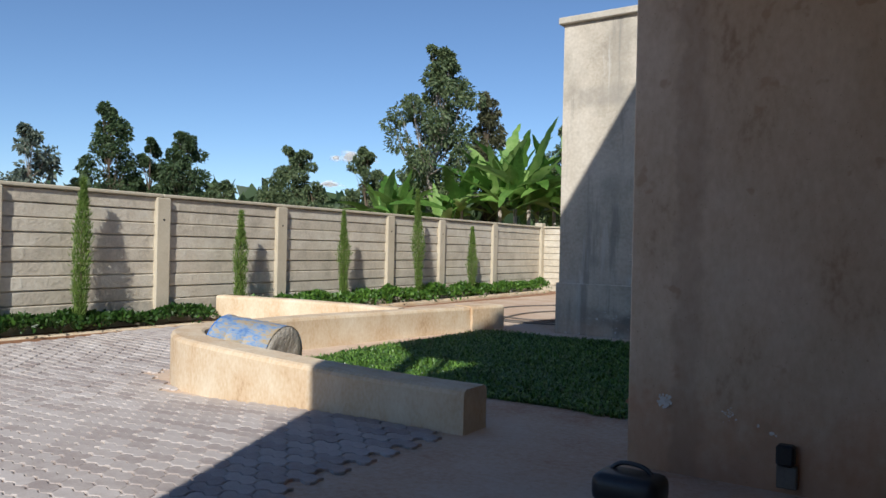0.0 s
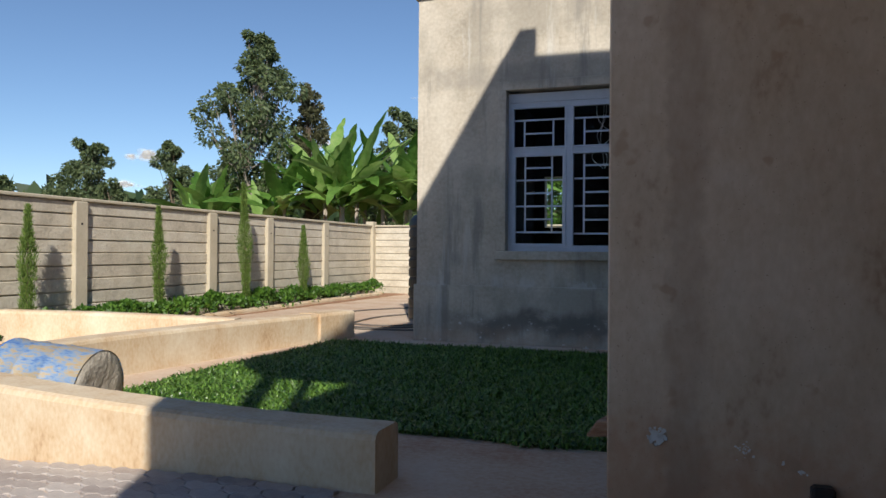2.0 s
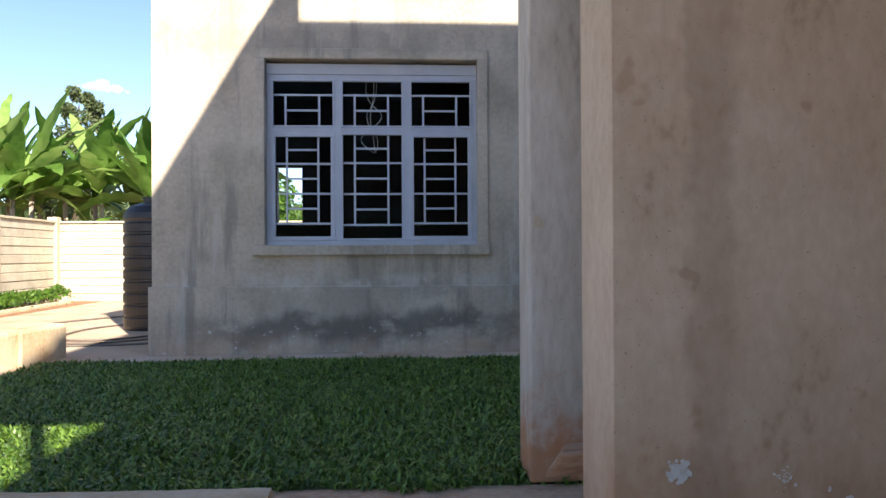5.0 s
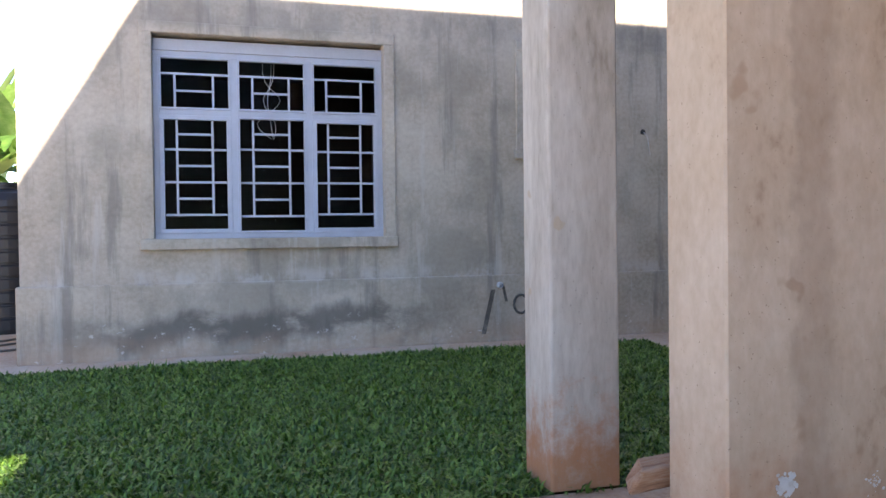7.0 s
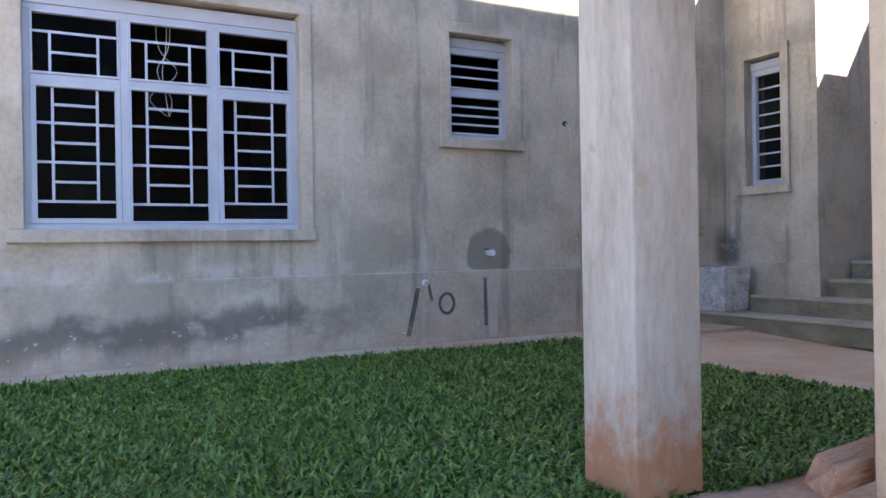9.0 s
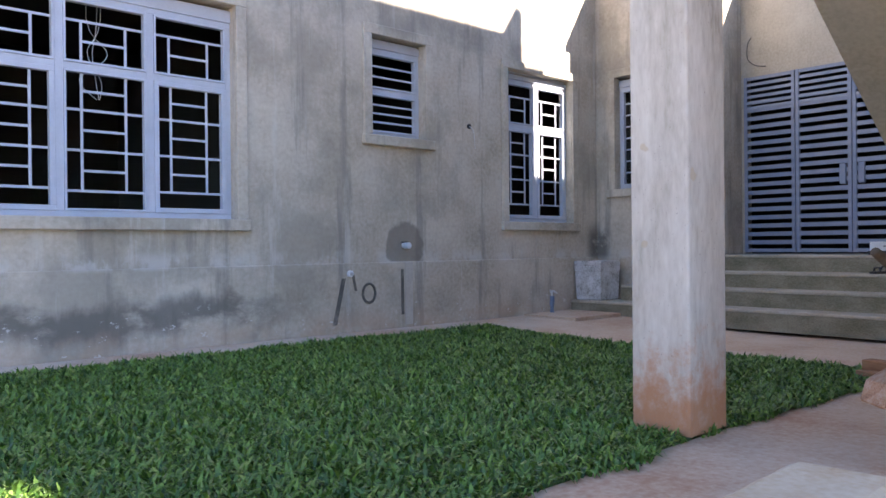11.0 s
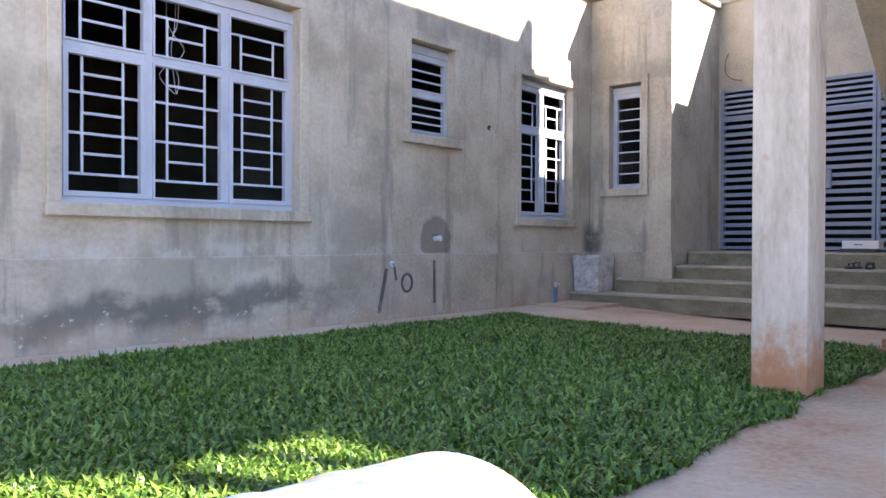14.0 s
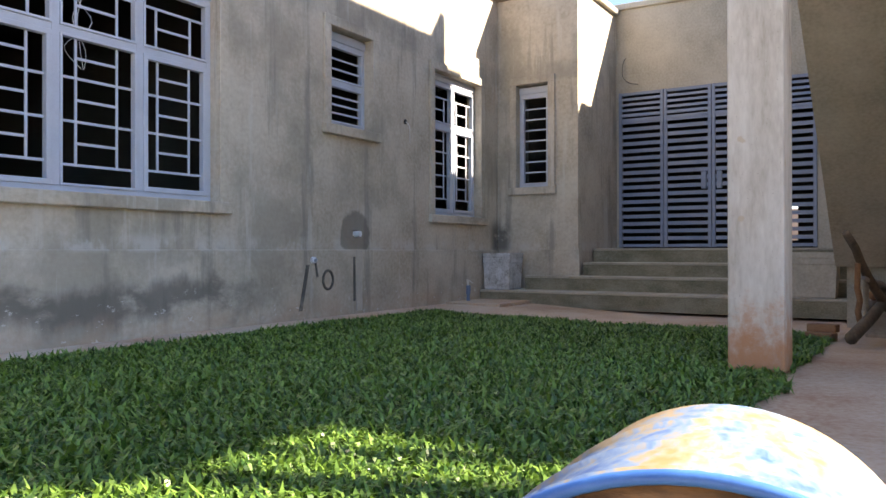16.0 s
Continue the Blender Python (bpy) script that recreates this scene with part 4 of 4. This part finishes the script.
torus = [(-0.002, R * math.cos(2 * math.pi * k / 72), CZ + R * math.sin(2 * math.pi * k / 72)) for k in range(73)]
tube(bm, torus, 0.007, 8)
part("rim", bm, DRUM_RIM, drum, "chipped blue rim", True)
for name, x0, sign, mat, text in (("dirty_end", 0.006, -1, DRUM_DIRT, "earth-stained end face"), ("concrete_end", L - 0.01, 1, DRUM_FILL, "rough concrete end face")):
    bm = bmesh.new()
    prev = None
    mid = bm.verts.new((x0 + sign * 0.012, 0, CZ))
    for q in range(1, 9):
        rr = (R - 0.004) * q / 8
        ring = [bm.verts.new((x0 + sign * (0.012 if q < 8 else -0.01) + sign * 0.010 * noise.noise(Vector((rr * math.cos(2 * math.pi * k / 48) * 14, rr * math.sin(2 * math.pi * k / 48) * 14, x0 * 9))), rr * math.cos(2 * math.pi * k / 48), CZ + rr * math.sin(2 * math.pi * k / 48))) for k in range(48)]
        for k in range(48):
            if prev:
                bm.faces.new([prev[k], ring[k], ring[(k + 1) % 48], prev[(k + 1) % 48]])
            else:
                bm.faces.new([mid, ring[k], ring[(k + 1) % 48]])
        prev = ring
    bmesh.ops.recalc_face_normals(bm, faces=bm.faces[:])
    part(name, bm, mat, drum, text, True)
part("axle", tube(bmesh.new(), [(L - 0.02, 0, CZ), (L + 0.03, 0, CZ)], 0.022, 10), BLACK, drum, "short axle stub")

# ---- bag by the porch wall, socket ----
bag = thing("bag", "black bag lying on the porch floor", "bag", (3.66, -6.92, -0.01))
bm = boxed(-0.17, 0.17, -0.12, 0.12, 0, 0.15, 0.05, 3)
part("bag_body", bm, BLACK, bag, "", True)
part("handle", tube(bmesh.new(), eased([(-0.12, 0.02, 0.13), (-0.06, 0.03, 0.18), (0.06, 0.03, 0.175), (0.13, 0.02, 0.11)], 5), 0.012, 8), BLACK, bag)
sock = thing("cable_box", "small grey cable box with black plug", "socket", (4.27, -6.262, 0.08))
part("box", boxed(-0.05, 0.05, -0.04, 0, -0.06, 0.06, 0.006), HOSE, sock)
part("plug", boxed(-0.05, 0.04, -0.07, 0, 0.062, 0.17, 0.012), BLACK, sock)
for k, (x, z, r) in enumerate(((3.612, 0.385, 0.036), (3.97, 0.36, 0.035), (4.12, 0.32, 0.012), (4.19, 0.29, 0.016))):
    bm = bmesh.new()
    for n in range((130, 24, 7, 10)[k]):
        cx, cz, rr = x + random.gauss(0, r * 0.42), z + random.gauss(0, r * 0.40), random.uniform(0.003, 0.010) * (1.2 if k == 0 else 0.7)
        bm.faces.new([bm.verts.new((cx + rr * random.uniform(0.6, 1.2) * math.cos(a), -6.2645 - 0.00008 * n, cz + rr * random.uniform(0.6, 1.2) * math.sin(a))) for a in [2 * math.pi * j / 8 for j in range(8)]])
    tagged(part("paint_splash", bm, WHITE), "white paint splashes on the porch wall", "paint splash", "", "stuff")

# ---- water tank, hoses ----
tank = thing("water_tank", "ribbed black plastic water tank beside the house", "water tank", (-0.92, 3.3, -0.012))
bm = bmesh.new()
prof = [(0.0, 0.0), (0.50, 0.0)]
for k in range(9):
    z = 0.06 + 0.175 * k
    prof += [(0.51, z), (0.51, z + 0.12), (0.49, z + 0.14), (0.49, z + 0.165)]
prof += [(0.51, 1.66), (0.50, 1.74), (0.42, 1.84), (0.25, 1.90), (0.22, 1.90), (0.22, 1.95), (0.0, 1.95)]
rings = [[bm.verts.new((max(r, 0.001) * math.cos(2 * math.pi * k / 40), max(r, 0.001) * math.sin(2 * math.pi * k / 40), z)) for k in range(40)] for r, z in prof]
for a, b in zip(rings, rings[1:]):
    for k in range(40):
        bm.faces.new([a[k], a[(k + 1) % 40], b[(k + 1) % 40], b[k]])
part("tank_body", bm, BLACK, tank)
part("lid", tube(bmesh.new(), [(0, 0, 1.951), (0, 0, 1.985)], 0.24, 24), BLACK, tank)
for k, line in enumerate(([(-0.2, 2.6, 0.005), (-1.2, 1.5, 0.005), (-2.4, 2.2, 0.005), (-2.9, 4.0, 0.005), (-1.9, 6.0, 0.005)], [(-0.25, 1.9, 0.005), (-1.0, 1.2, 0.005), (-1.9, 1.35, 0.005), (-2.6, 2.6, 0.005)], [(-0.1, 1.2, 0.005), (-0.8, 0.95, 0.005), (-1.6, 1.1, 0.005), (-1.9, 3.0, 0.005), (-1.2, 4.6, 0.005)])):
    tagged(part("hose", tube(bmesh.new(), eased(line, 8), 0.014, 6), HOSE, None, "", True), "grey garden hose lying on the path", "hose", "hoses on the path")
coil = bmesh.new()
for k in range(4):
    tube(coil, [(-1.25 + 0.22 * math.cos(2 * math.pi * j / 20), 4.9 + 0.03 * k, 0.24 + 0.22 * math.sin(2 * math.pi * j / 20)) for j in range(21)], 0.014, 6)
tagged(part("pipe_coil", coil, CARD), "coil of white pipe standing on the path", "pipe coil")


# ---- plants ----
def leaves(places, along, size, shape=0.45, seed=1, droop=0.0):
    """Many single leaves: places and directions as arrays; each a folded lozenge of its own."""
    rng = np.random.default_rng(seed)
    n = len(places)
    d = along / np.maximum(np.linalg.norm(along, axis=1, keepdims=True), 1e-6)
    s = np.cross(d, rng.normal(size=(n, 3)))
    s /= np.maximum(np.linalg.norm(s, axis=1, keepdims=True), 1e-6)
    ln = (size * rng.uniform(0.6, 1.3, n))[:, None]
    mid = places + d * ln * 0.5 - np.array([0, 0, droop]) * ln * 0.3
    tip = places + d * ln - np.array([0, 0, droop]) * ln
    v = np.stack([places, mid + s * ln * shape * 0.5, tip, mid - s * ln * shape * 0.5], 1).reshape(-1, 3)
    return v, np.arange(4 * n).reshape(-1, 4)


def raw(name, v, f, mat):
    me = bpy.data.meshes.new(name)
    me.from_pydata(v.tolist(), [], f.tolist())
    me.materials.append(mat)
    return me


def raw_part(name, v, f, mat, parent=None):
    ob = new(name, raw(name, v, f, mat))
    ob.parent = parent
    return ob


def tree(label, at, h, spread, mat, seed, bare=0.3, blobs=26, count=5200, leaf=0.30, bark=BARK, lean=0.0, top=1.0):
    """A tapered trunk with limbs, and a crown of many leaves in uneven clumps."""
    rng = np.random.default_rng(seed)
    ob = thing("tree", label, "tree", at)
    line = [(lean * h * (k / 6) ** 2 + rng.normal() * 0.02 * h * (k > 0), rng.normal() * 0.015 * h * (k > 0), h * 0.93 * k / 6) for k in range(7)]
    part("trunk", tube(bmesh.new(), line, 0.014 * h, 8, 0.003 * h), bark, ob)
    limbs = bmesh.new()
    centres, radii = [], []
    for b in range(blobs):
        u = bare + (1 - bare) * (b + rng.uniform(0, 1)) / blobs
        w = spread * (math.sin(math.pi * min(1, (u - bare) / (1 - bare) * 0.80 + 0.16)) ** 0.75) * rng.uniform(0.15, 1.0) ** 0.6 * 0.9
        a = rng.uniform(0, 2 * math.pi)
        base = Vector(line[min(6, int(u * 0.85 * 6))])
        c = Vector((base.x + w * math.cos(a), base.y + w * math.sin(a), u * h))
        tube(limbs, [base, base.lerp(c, 0.5) + Vector((0, 0, -0.03 * h)), c], 0.0026 * h, 5, 0.0008 * h)
        centres.append(c)
        body = math.sin(math.pi * min(1, (u - bare) / (1 - bare) * 0.80 + 0.16)) ** 0.75
        radii.append(spread * rng.uniform(0.24, 0.40) * max(0.35, body) * (1 - (1 - top) * 0.5 * u))
    part("branchwork", limbs, bark, ob)
    pick = rng.integers(0, blobs, count)
    c, r = np.array([tuple(q) for q in centres])[pick], np.array(radii)[pick][:, None]
    d = rng.normal(size=(count, 3))
    d /= np.linalg.norm(d, axis=1, keepdims=True)
    places = c + d * r * (rng.uniform(0.25, 1.0, (count, 1)) ** 0.5) * np.array([1, 1, 0.75])
    v, f = leaves(places, d + rng.normal(size=(count, 3)) * 0.6 + np.array([0, 0, -0.1]), leaf, 0.5, seed + 1, 0.25)
    raw_part("crown", v, f, mat, ob)
    return ob


def cypress(at, h, r, lean, seed):
    rng = np.random.default_rng(seed)
    ob = thing("cypress", "slender young cypress tree in the planting bed", "tree", at, "cypresses along the fence")
    part("trunk", tube(bmesh.new(), [(0, 0, -0.05), (0, lean * 0.5 * h, h * 0.5), (0, lean * h, h * 0.9)], 0.02, 6, 0.006), BARK, ob)
    n = int(4200 * h / 1.6)
    u = rng.uniform(0.0, 1.0, n)
    rad = r * np.clip(0.35 + 1.3 * u, 0, 1) * np.clip((1.02 - u) * 2.2, 0.05, 1) * (0.9 + 0.12 * np.sin(u * 13 + seed)) * rng.uniform(0.75, 1.2, n)
    a = rng.uniform(0, 2 * math.pi, n)
    q = np.sqrt(rng.uniform(0, 1, n))
    p = np.stack([rad * q * np.cos(a), lean * h * u + rad * q * np.sin(a), u * h * 0.95], 1)
    v, f = leaves(p, np.stack([np.cos(a) * 0.25, np.sin(a) * 0.25 + lean, np.ones(n)], 1) + rng.normal(size=(n, 3)) * 0.34, 0.075, 0.13, seed)
    raw_part("crown", v, f, CYPRESS, ob)


cypress((-4.66, -4.79, 0.0), 2.12, 0.14, 0.01, 11)
cypress((-4.70, -2.02, 0.0), 1.80, 0.13, 0.0, 12)
cypress((-4.72, 0.55, 0.0), 1.94, 0.12, -0.02, 13)
cypress((-4.76, 3.07, 0.0), 2.56, 0.14, -0.05, 14)
cypress((-4.86, 5.43, 0.0), 1.80, 0.14, -0.02, 15)


def low_hedge(name, label, x0, y0, x1, y1, half, h, n, mat, size, seed):
    rng = np.random.default_rng(seed)
    t = rng.uniform(0, 1, n)
    p = np.stack([x0 + (x1 - x0) * t + rng.normal(size=n) * half * 0.5, y0 + (y1 - y0) * t, np.zeros(n)], 1)
    bump = np.array([0.65 + 0.45 * noise.noise(Vector((q[0] * 1.5, q[1] * 1.7, seed))) for q in p])
    off = (p[:, 0] - (x0 + (x1 - x0) * t)) / (half * 1.6)
    p[:, 2] = h * bump * np.sqrt(np.clip(1 - off ** 2, 0.05, 1)) * rng.uniform(0.35, 1.0, n) ** 0.5
    v, f = leaves(p, rng.normal(size=(n, 3)) + np.array([0.5, -0.3, 0.8]), size, 0.6, seed)
    ob = raw_part(name, v, f, mat)
    return tagged(ob, label, "hedge", "", "stuff")


low_hedge("ground_cover", "dense dark green ground cover along the fence", -4.72, -12, -4.76, -2.6, 0.24, 0.34, 17000, IVY, 0.075, 21)
low_hedge("hedge", "bright green low shrubs along the fence", -4.60, -1.9, -5.20, 9.9, 0.28, 0.46, 17000, HEDGE, 0.085, 22)


def banana(at, h, n, seed):
    """A banana plant: sheathed stem and long arching leaves with split edges."""
    rng = random.Random(seed)
    ob = thing("banana_plant", "tall green banana plant behind the fence", "banana plant", at, "banana plants behind the fence")
    part("stem", tube(bmesh.new(), [(0, 0, 0), (0.05, 0, h * 0.3), (0.02, 0.03, h * 0.60)], 0.13, 10, 0.07), PALEBARK, ob)
    for k in range(n):
        a = 2 * math.pi * (k * 0.382 + rng.uniform(-0.08, 0.08))
        ln = rng.uniform(1.8, 2.9) * h / 4.4
        rise = 1.5 if k == 0 else rng.uniform(0.35, 1.45)
        base = h * rng.uniform(0.50, 0.62)
        bend = rng.uniform(0.35, 1.0) * (1.25 - 0.45 * rise)
        tilt = rng.uniform(-0.6, 0.6)
        bm = bmesh.new()
        prev = None
        rows = 22
        for s in range(rows + 1):
            t = s / rows
            up = rise - bend * t * 1.5
            if s == 0:
                c = Vector((0, 0, base))
            else:
                c = c + Vector((math.cos(a) * math.cos(up), math.sin(a) * math.cos(up), math.sin(up))) * (ln / rows)
            wide = 0.012 if t < 0.14 else 0.235 * h / 4.4 * math.sin(math.pi * ((t - 0.12) / 0.88) ** 0.7) ** 0.7 + 0.01
            sd = Vector((-math.sin(a), math.cos(a), tilt)).normalized()
            l0, l1 = (rng.uniform(0.55, 1.0) if rng.random() < 0.45 else 1.0 for q in range(2))
            fold = Vector((0, 0, 0.22 * wide))
            row = [bm.verts.new(c - sd * wide * l0 + fold), bm.verts.new(c - sd * wide * 0.5 * l0 + fold * 0.7), bm.verts.new(c), bm.verts.new(c + sd * wide * 0.5 * l1 + fold * 0.7), bm.verts.new(c + sd * wide * l1 + fold)]
            if prev:
                for q in range(4):
                    bm.faces.new([prev[q], prev[q + 1], row[q + 1], row[q]])
            prev = row
        part("leaf", bm, BANANA, ob, "", True)


random.seed(5)
for k in range(24):
    x, y = -14.3 + 0.50 * k + random.uniform(-0.3, 0.3), 11.7 + random.uniform(0, 2.6)
    banana((x, y, -0.3), random.uniform(4.6, 5.8) * (0.74 if k < 9 else 1.0), 11, 40 + k)


# ---- trees beyond the fence ----
tree("dark tall leafy tree beyond the fence", (-30.4, 12.0, -0.3), 8.3, 1.5, DARK_LEAF, 101, 0.1, 70, 17000, 0.17)
tree("dark leafy tree beyond the fence", (-29.0, 13.5, -0.3), 6.6, 1.1, DARK_LEAF, 102, 0.1, 44, 11050, 0.17)
tree("broad dark leafy tree beyond the fence", (-26.6, 13.9, -0.3), 6.8, 1.55, DARK_LEAF, 103, 0.1, 62, 15937, 0.17)
tree("grey-green feathery tree beyond the fence", (-30.3, 8.2, -0.3), 6.7, 1.5, GREY_LEAF, 104, 0.2, 32, 3400, 0.26, PALEBARK)
tree("round dark green tree beyond the fence", (-26.0, 20.6, -0.3), 6.8, 1.9, MID_LEAF, 105, 0.1, 62, 15937, 0.17)
tree("round leafy tree beyond the fence", (-20.4, 20.2, -0.3), 6.5, 1.35, MID_LEAF, 106, 0.12, 49, 11900, 0.16)
tree("olive green tree beyond the fence", (-19.4, 23.2, -0.3), 6.4, 1.6, MID_LEAF, 107, 0.15, 44, 9775, 0.16)
tree("tall airy tree with a pale trunk", (-11.5, 13.4, -0.3), 9.0, 1.60, MID_LEAF, 108, 0.38, 96, 18275, 0.15, PALEBARK, 0.0, 0.6)
tree("brownish olive tree beside the tall one", (-10.3, 15.2, -0.3), 7.5, 0.95, OLIVE_LEAF, 109, 0.3, 52, 9775, 0.15)
tree("round dark tree behind the bananas", (-8.6, 19.2, -0.3), 7.2, 1.35, MID_LEAF, 110, 0.2, 52, 11900, 0.16)
tree("bushy green undergrowth tree beyond the fence", (-24.0, 13.9, -0.3), 4.4, 1.4, MID_LEAF, 111, 0.05, 41, 7650, 0.16)
tree("low bushy green tree beyond the fence", (-30.0, 10.2, -0.3), 4.3, 1.6, MID_LEAF, 112, 0.05, 36, 6800, 0.17)
tree("small bushy tree beyond the fence", (-22.2, 18.2, -0.3), 4.6, 1.4, MID_LEAF, 115, 0.05, 36, 6800, 0.16)
tree("bushy green tree seen through the house", (-2.4, 20.0, -0.3), 4.6, 2.4, HEDGE, 114, 0.05, 36, 7650, 0.20)
backdrop = low_hedge("backdrop_woods", "distant green woods on the horizon", -120, -40, 40, 110, 8.0, 6.0, 14000, DARK_LEAF, 1.8, 31)


# ---- lawn grass ----
def grass(n, seed):
    rng = np.random.default_rng(seed)
    x, y = rng.uniform(-0.95, 6.5, n), rng.uniform(-5.22, -0.50, n)
    edge = 0.09 * np.array([noise.noise(Vector((a * 2.3, b * 2.3, 4.0))) for a, b in zip(x, y)])
    keep = (x > -0.87 + edge) & (x < 6.40 + edge) & (y > -5.08 + edge) & (y < -0.67 + edge)
    keep &= ~((x > 3.33) & (x < 3.715) & (y > -5.06) & (y < -4.705))
    x, y = x[keep], y[keep]
    n = len(x)
    z = np.array([lie(a, b) for a, b in zip(x, y)])
    patch = np.array([0.8 + 0.35 * noise.noise(Vector((a * 1.1, b * 1.1, 9.0))) for a, b in zip(x, y)])
    a = rng.uniform(0, 2 * math.pi, n)
    ln, w, lean = rng.uniform(0.04, 0.112, n) * patch, rng.uniform(0.0045, 0.0100, n), rng.uniform(0.5, 1.95, n)
    root = np.stack([x, y, z - 0.01], 1)
    out = np.stack([np.cos(a), np.sin(a), np.zeros(n)], 1)
    side = np.stack([-np.sin(a), np.cos(a), np.zeros(n)], 1) * w[:, None]
    up = np.array([0, 0, 1.0])
    m1 = root + (out * np.sin(lean * 0.5)[:, None] + up * np.cos(lean * 0.5)[:, None]) * (ln * 0.55)[:, None]
    tip = m1 + (out * np.sin(lean * 1.35)[:, None] + up * np.cos(lean * 1.35)[:, None]) * (ln * 0.5)[:, None]
    v = np.stack([root - side * 0.7, root + side * 0.7, m1 + side, m1 - side, tip], 1).reshape(-1, 3)
    base = np.arange(n) * 5
    me = bpy.data.meshes.new("grass")
    faces = np.concatenate([np.stack([base, base + 1, base + 2, base + 3], 1)]).tolist() + np.stack([base + 3, base + 2, base + 4], 1).tolist()
    me.from_pydata(v.tolist(), [], faces)
    me.materials.append(GRASS)
    return tagged(new("lawn_grass", me), "thick green broad-bladed lawn grass", "grass", "", "stuff")


grass(170000, 77)

# ---- pavers ----
PL, PW = 0.224, 0.112


def paver_shape():
    """One wave-edged paving block, its top slightly domed at the rim."""
    def wave(u):
        return 0.013 * math.sin(4 * math.pi * u / PL)
    n = 8
    g = 0.004
    low = [(PL * k / n, wave(PL * k / n)) for k in range(n + 1)]
    end = [(PL + 0.012 * math.sin(2 * math.pi * k / 4), PW * k / 4) for k in range(1, 4)]
    ring = low + end + [(x, y + PW) for x, y in reversed(low)] + [(x - PL, y) for x, y in reversed(end)]
    cx, cy = PL / 2, PW / 2
    def inset(q, d):
        v = Vector((q[0] - cx, q[1] - cy))
        return (cx + v.x * (1 - d / (PL / 2)), cy + v.y * (1 - d / (PW / 2)))
    bm = bmesh.new()
    r0 = [bm.verts.new((*inset(q, g), -0.03)) for q in ring]
    r1 = [bm.verts.new((*inset(q, g), -0.004)) for q in ring]
    r2 = [bm.verts.new((*inset(q, g + 0.005), 0.0)) for q in ring]
    for a, b in ((r0, r1), (r1, r2)):
        for k in range(len(ring)):
            j = (k + 1) % len(ring)
            bm.faces.new([a[k], a[j], b[j], b[k]])
    bm.faces.new(r2)
    bmesh.ops.recalc_face_normals(bm, faces=bm.faces[:])
    return bm


def paved(x, y):
    """Where the yard is paved."""
    if not (-4.42 < x < 2.25 + 0.1 * math.sin(y * 2) - 0.16 * (y + 6.4 > 0) and -11.5 < y < -2.75):
        return False
    if y > -6.36:
        return x < -1.78 or (x < -0.9 and y < -6.12 - 0.35 * (x + 0.9))
    return True


pavement = tagged(new("pavement"), "grey wave-edged concrete paving blocks of the yard", "paving", "", "structure")
shape_bm = paver_shape()
shape_v = np.array([tuple(v.co) for v in shape_bm.verts])
shape_f = [[v.index for v in f.verts] for f in shape_bm.faces]
shape_bm.verts.index_update()
shape_f = [[v.index for v in f.verts] for f in shape_bm.faces]
one = mesh_of("paver", shape_bm, PAVER)
rng = random.Random(3)
rest_v, rest_f, near = [], [], 0
rows = int((11.5 - 2.7) / PW) + 2
for j in range(rows):
    y = -11.6 + j * PW
    for i in range(-1, 33):
        x = -4.6 + i * PL + (PL / 2 if j % 2 else 0)
        if not paved(x + PL / 2, y + PW / 2):
            continue
        m = pose(x, y, lie(x, y) + 0.006 + rng.uniform(-0.002, 0.002), rng.uniform(-0.6, 0.6), rng.uniform(-0.6, 0.6), rng.uniform(-0.5, 0.5))
        if near < 300 and -8.35 < y < -6.3 and x > -0.4:
            near += 1
            ob = new("paver", one)
            ob.matrix_world = m
            ob.parent = pavement
        else:
            mm = np.array(m)
            k = len(rest_v)
            rest_v.extend((shape_v @ mm[:3, :3].T + mm[:3, 3]).tolist())
            rest_f.extend([[q + k for q in f] for f in shape_f])
me = bpy.data.meshes.new("pavers_beyond")
me.from_pydata(rest_v, [], rest_f)
me.materials.append(PAVER_FAR)
ob = tagged(new("pavers_beyond", me), "grey wave-edged paving blocks", "", "", "stuff")
ob.parent = pavement

# ---- clouds ----
CLOUD = material("cloud", (0.95, 0.95, 0.96), 1.0)
CLOUD.node_tree.nodes["Principled BSDF"].inputs["Alpha"].default_value = 0.10


def cloud(at, wide, seed):
    rng = random.Random(seed)
    bm = bmesh.new()
    for k in range(46):
        u = max(-1, min(1, rng.gauss(0, 0.45)))
        bmesh.ops.create_icosphere(bm, subdivisions=2, radius=wide * rng.uniform(0.10, 0.26) * (1.1 - 0.7 * abs(u)), matrix=Matrix.Translation((u * wide, rng.uniform(-0.3, 0.3) * wide, rng.uniform(0, 0.5) * wide * (1 - abs(u)))))
    for v in bm.verts:
        v.co += Vector(noise.noise_vector(v.co * (6 / wide))) * wide * 0.09
        v.co.z *= 0.55
    ob = tagged(part("cloud", bm, CLOUD, None, "", True), "small white fair-weather cloud above the trees", "cloud")
    ob.location, ob.rotation_euler.z = at, radians(35)
    ob.visible_shadow = False


for az, up, wide, k in ((-40.8, 6.3, 30, 1), (-28.6, 7.6, 26, 2), (-42.2, 4.4, 18, 3), (-24.0, 6.6, 24, 4), (-20.5, 11.2, 26, 5)):
    a = radians(az)
    cloud((5 + 900 * math.sin(a), -10 + 900 * math.cos(a), 900 * math.tan(radians(up))), wide, k)
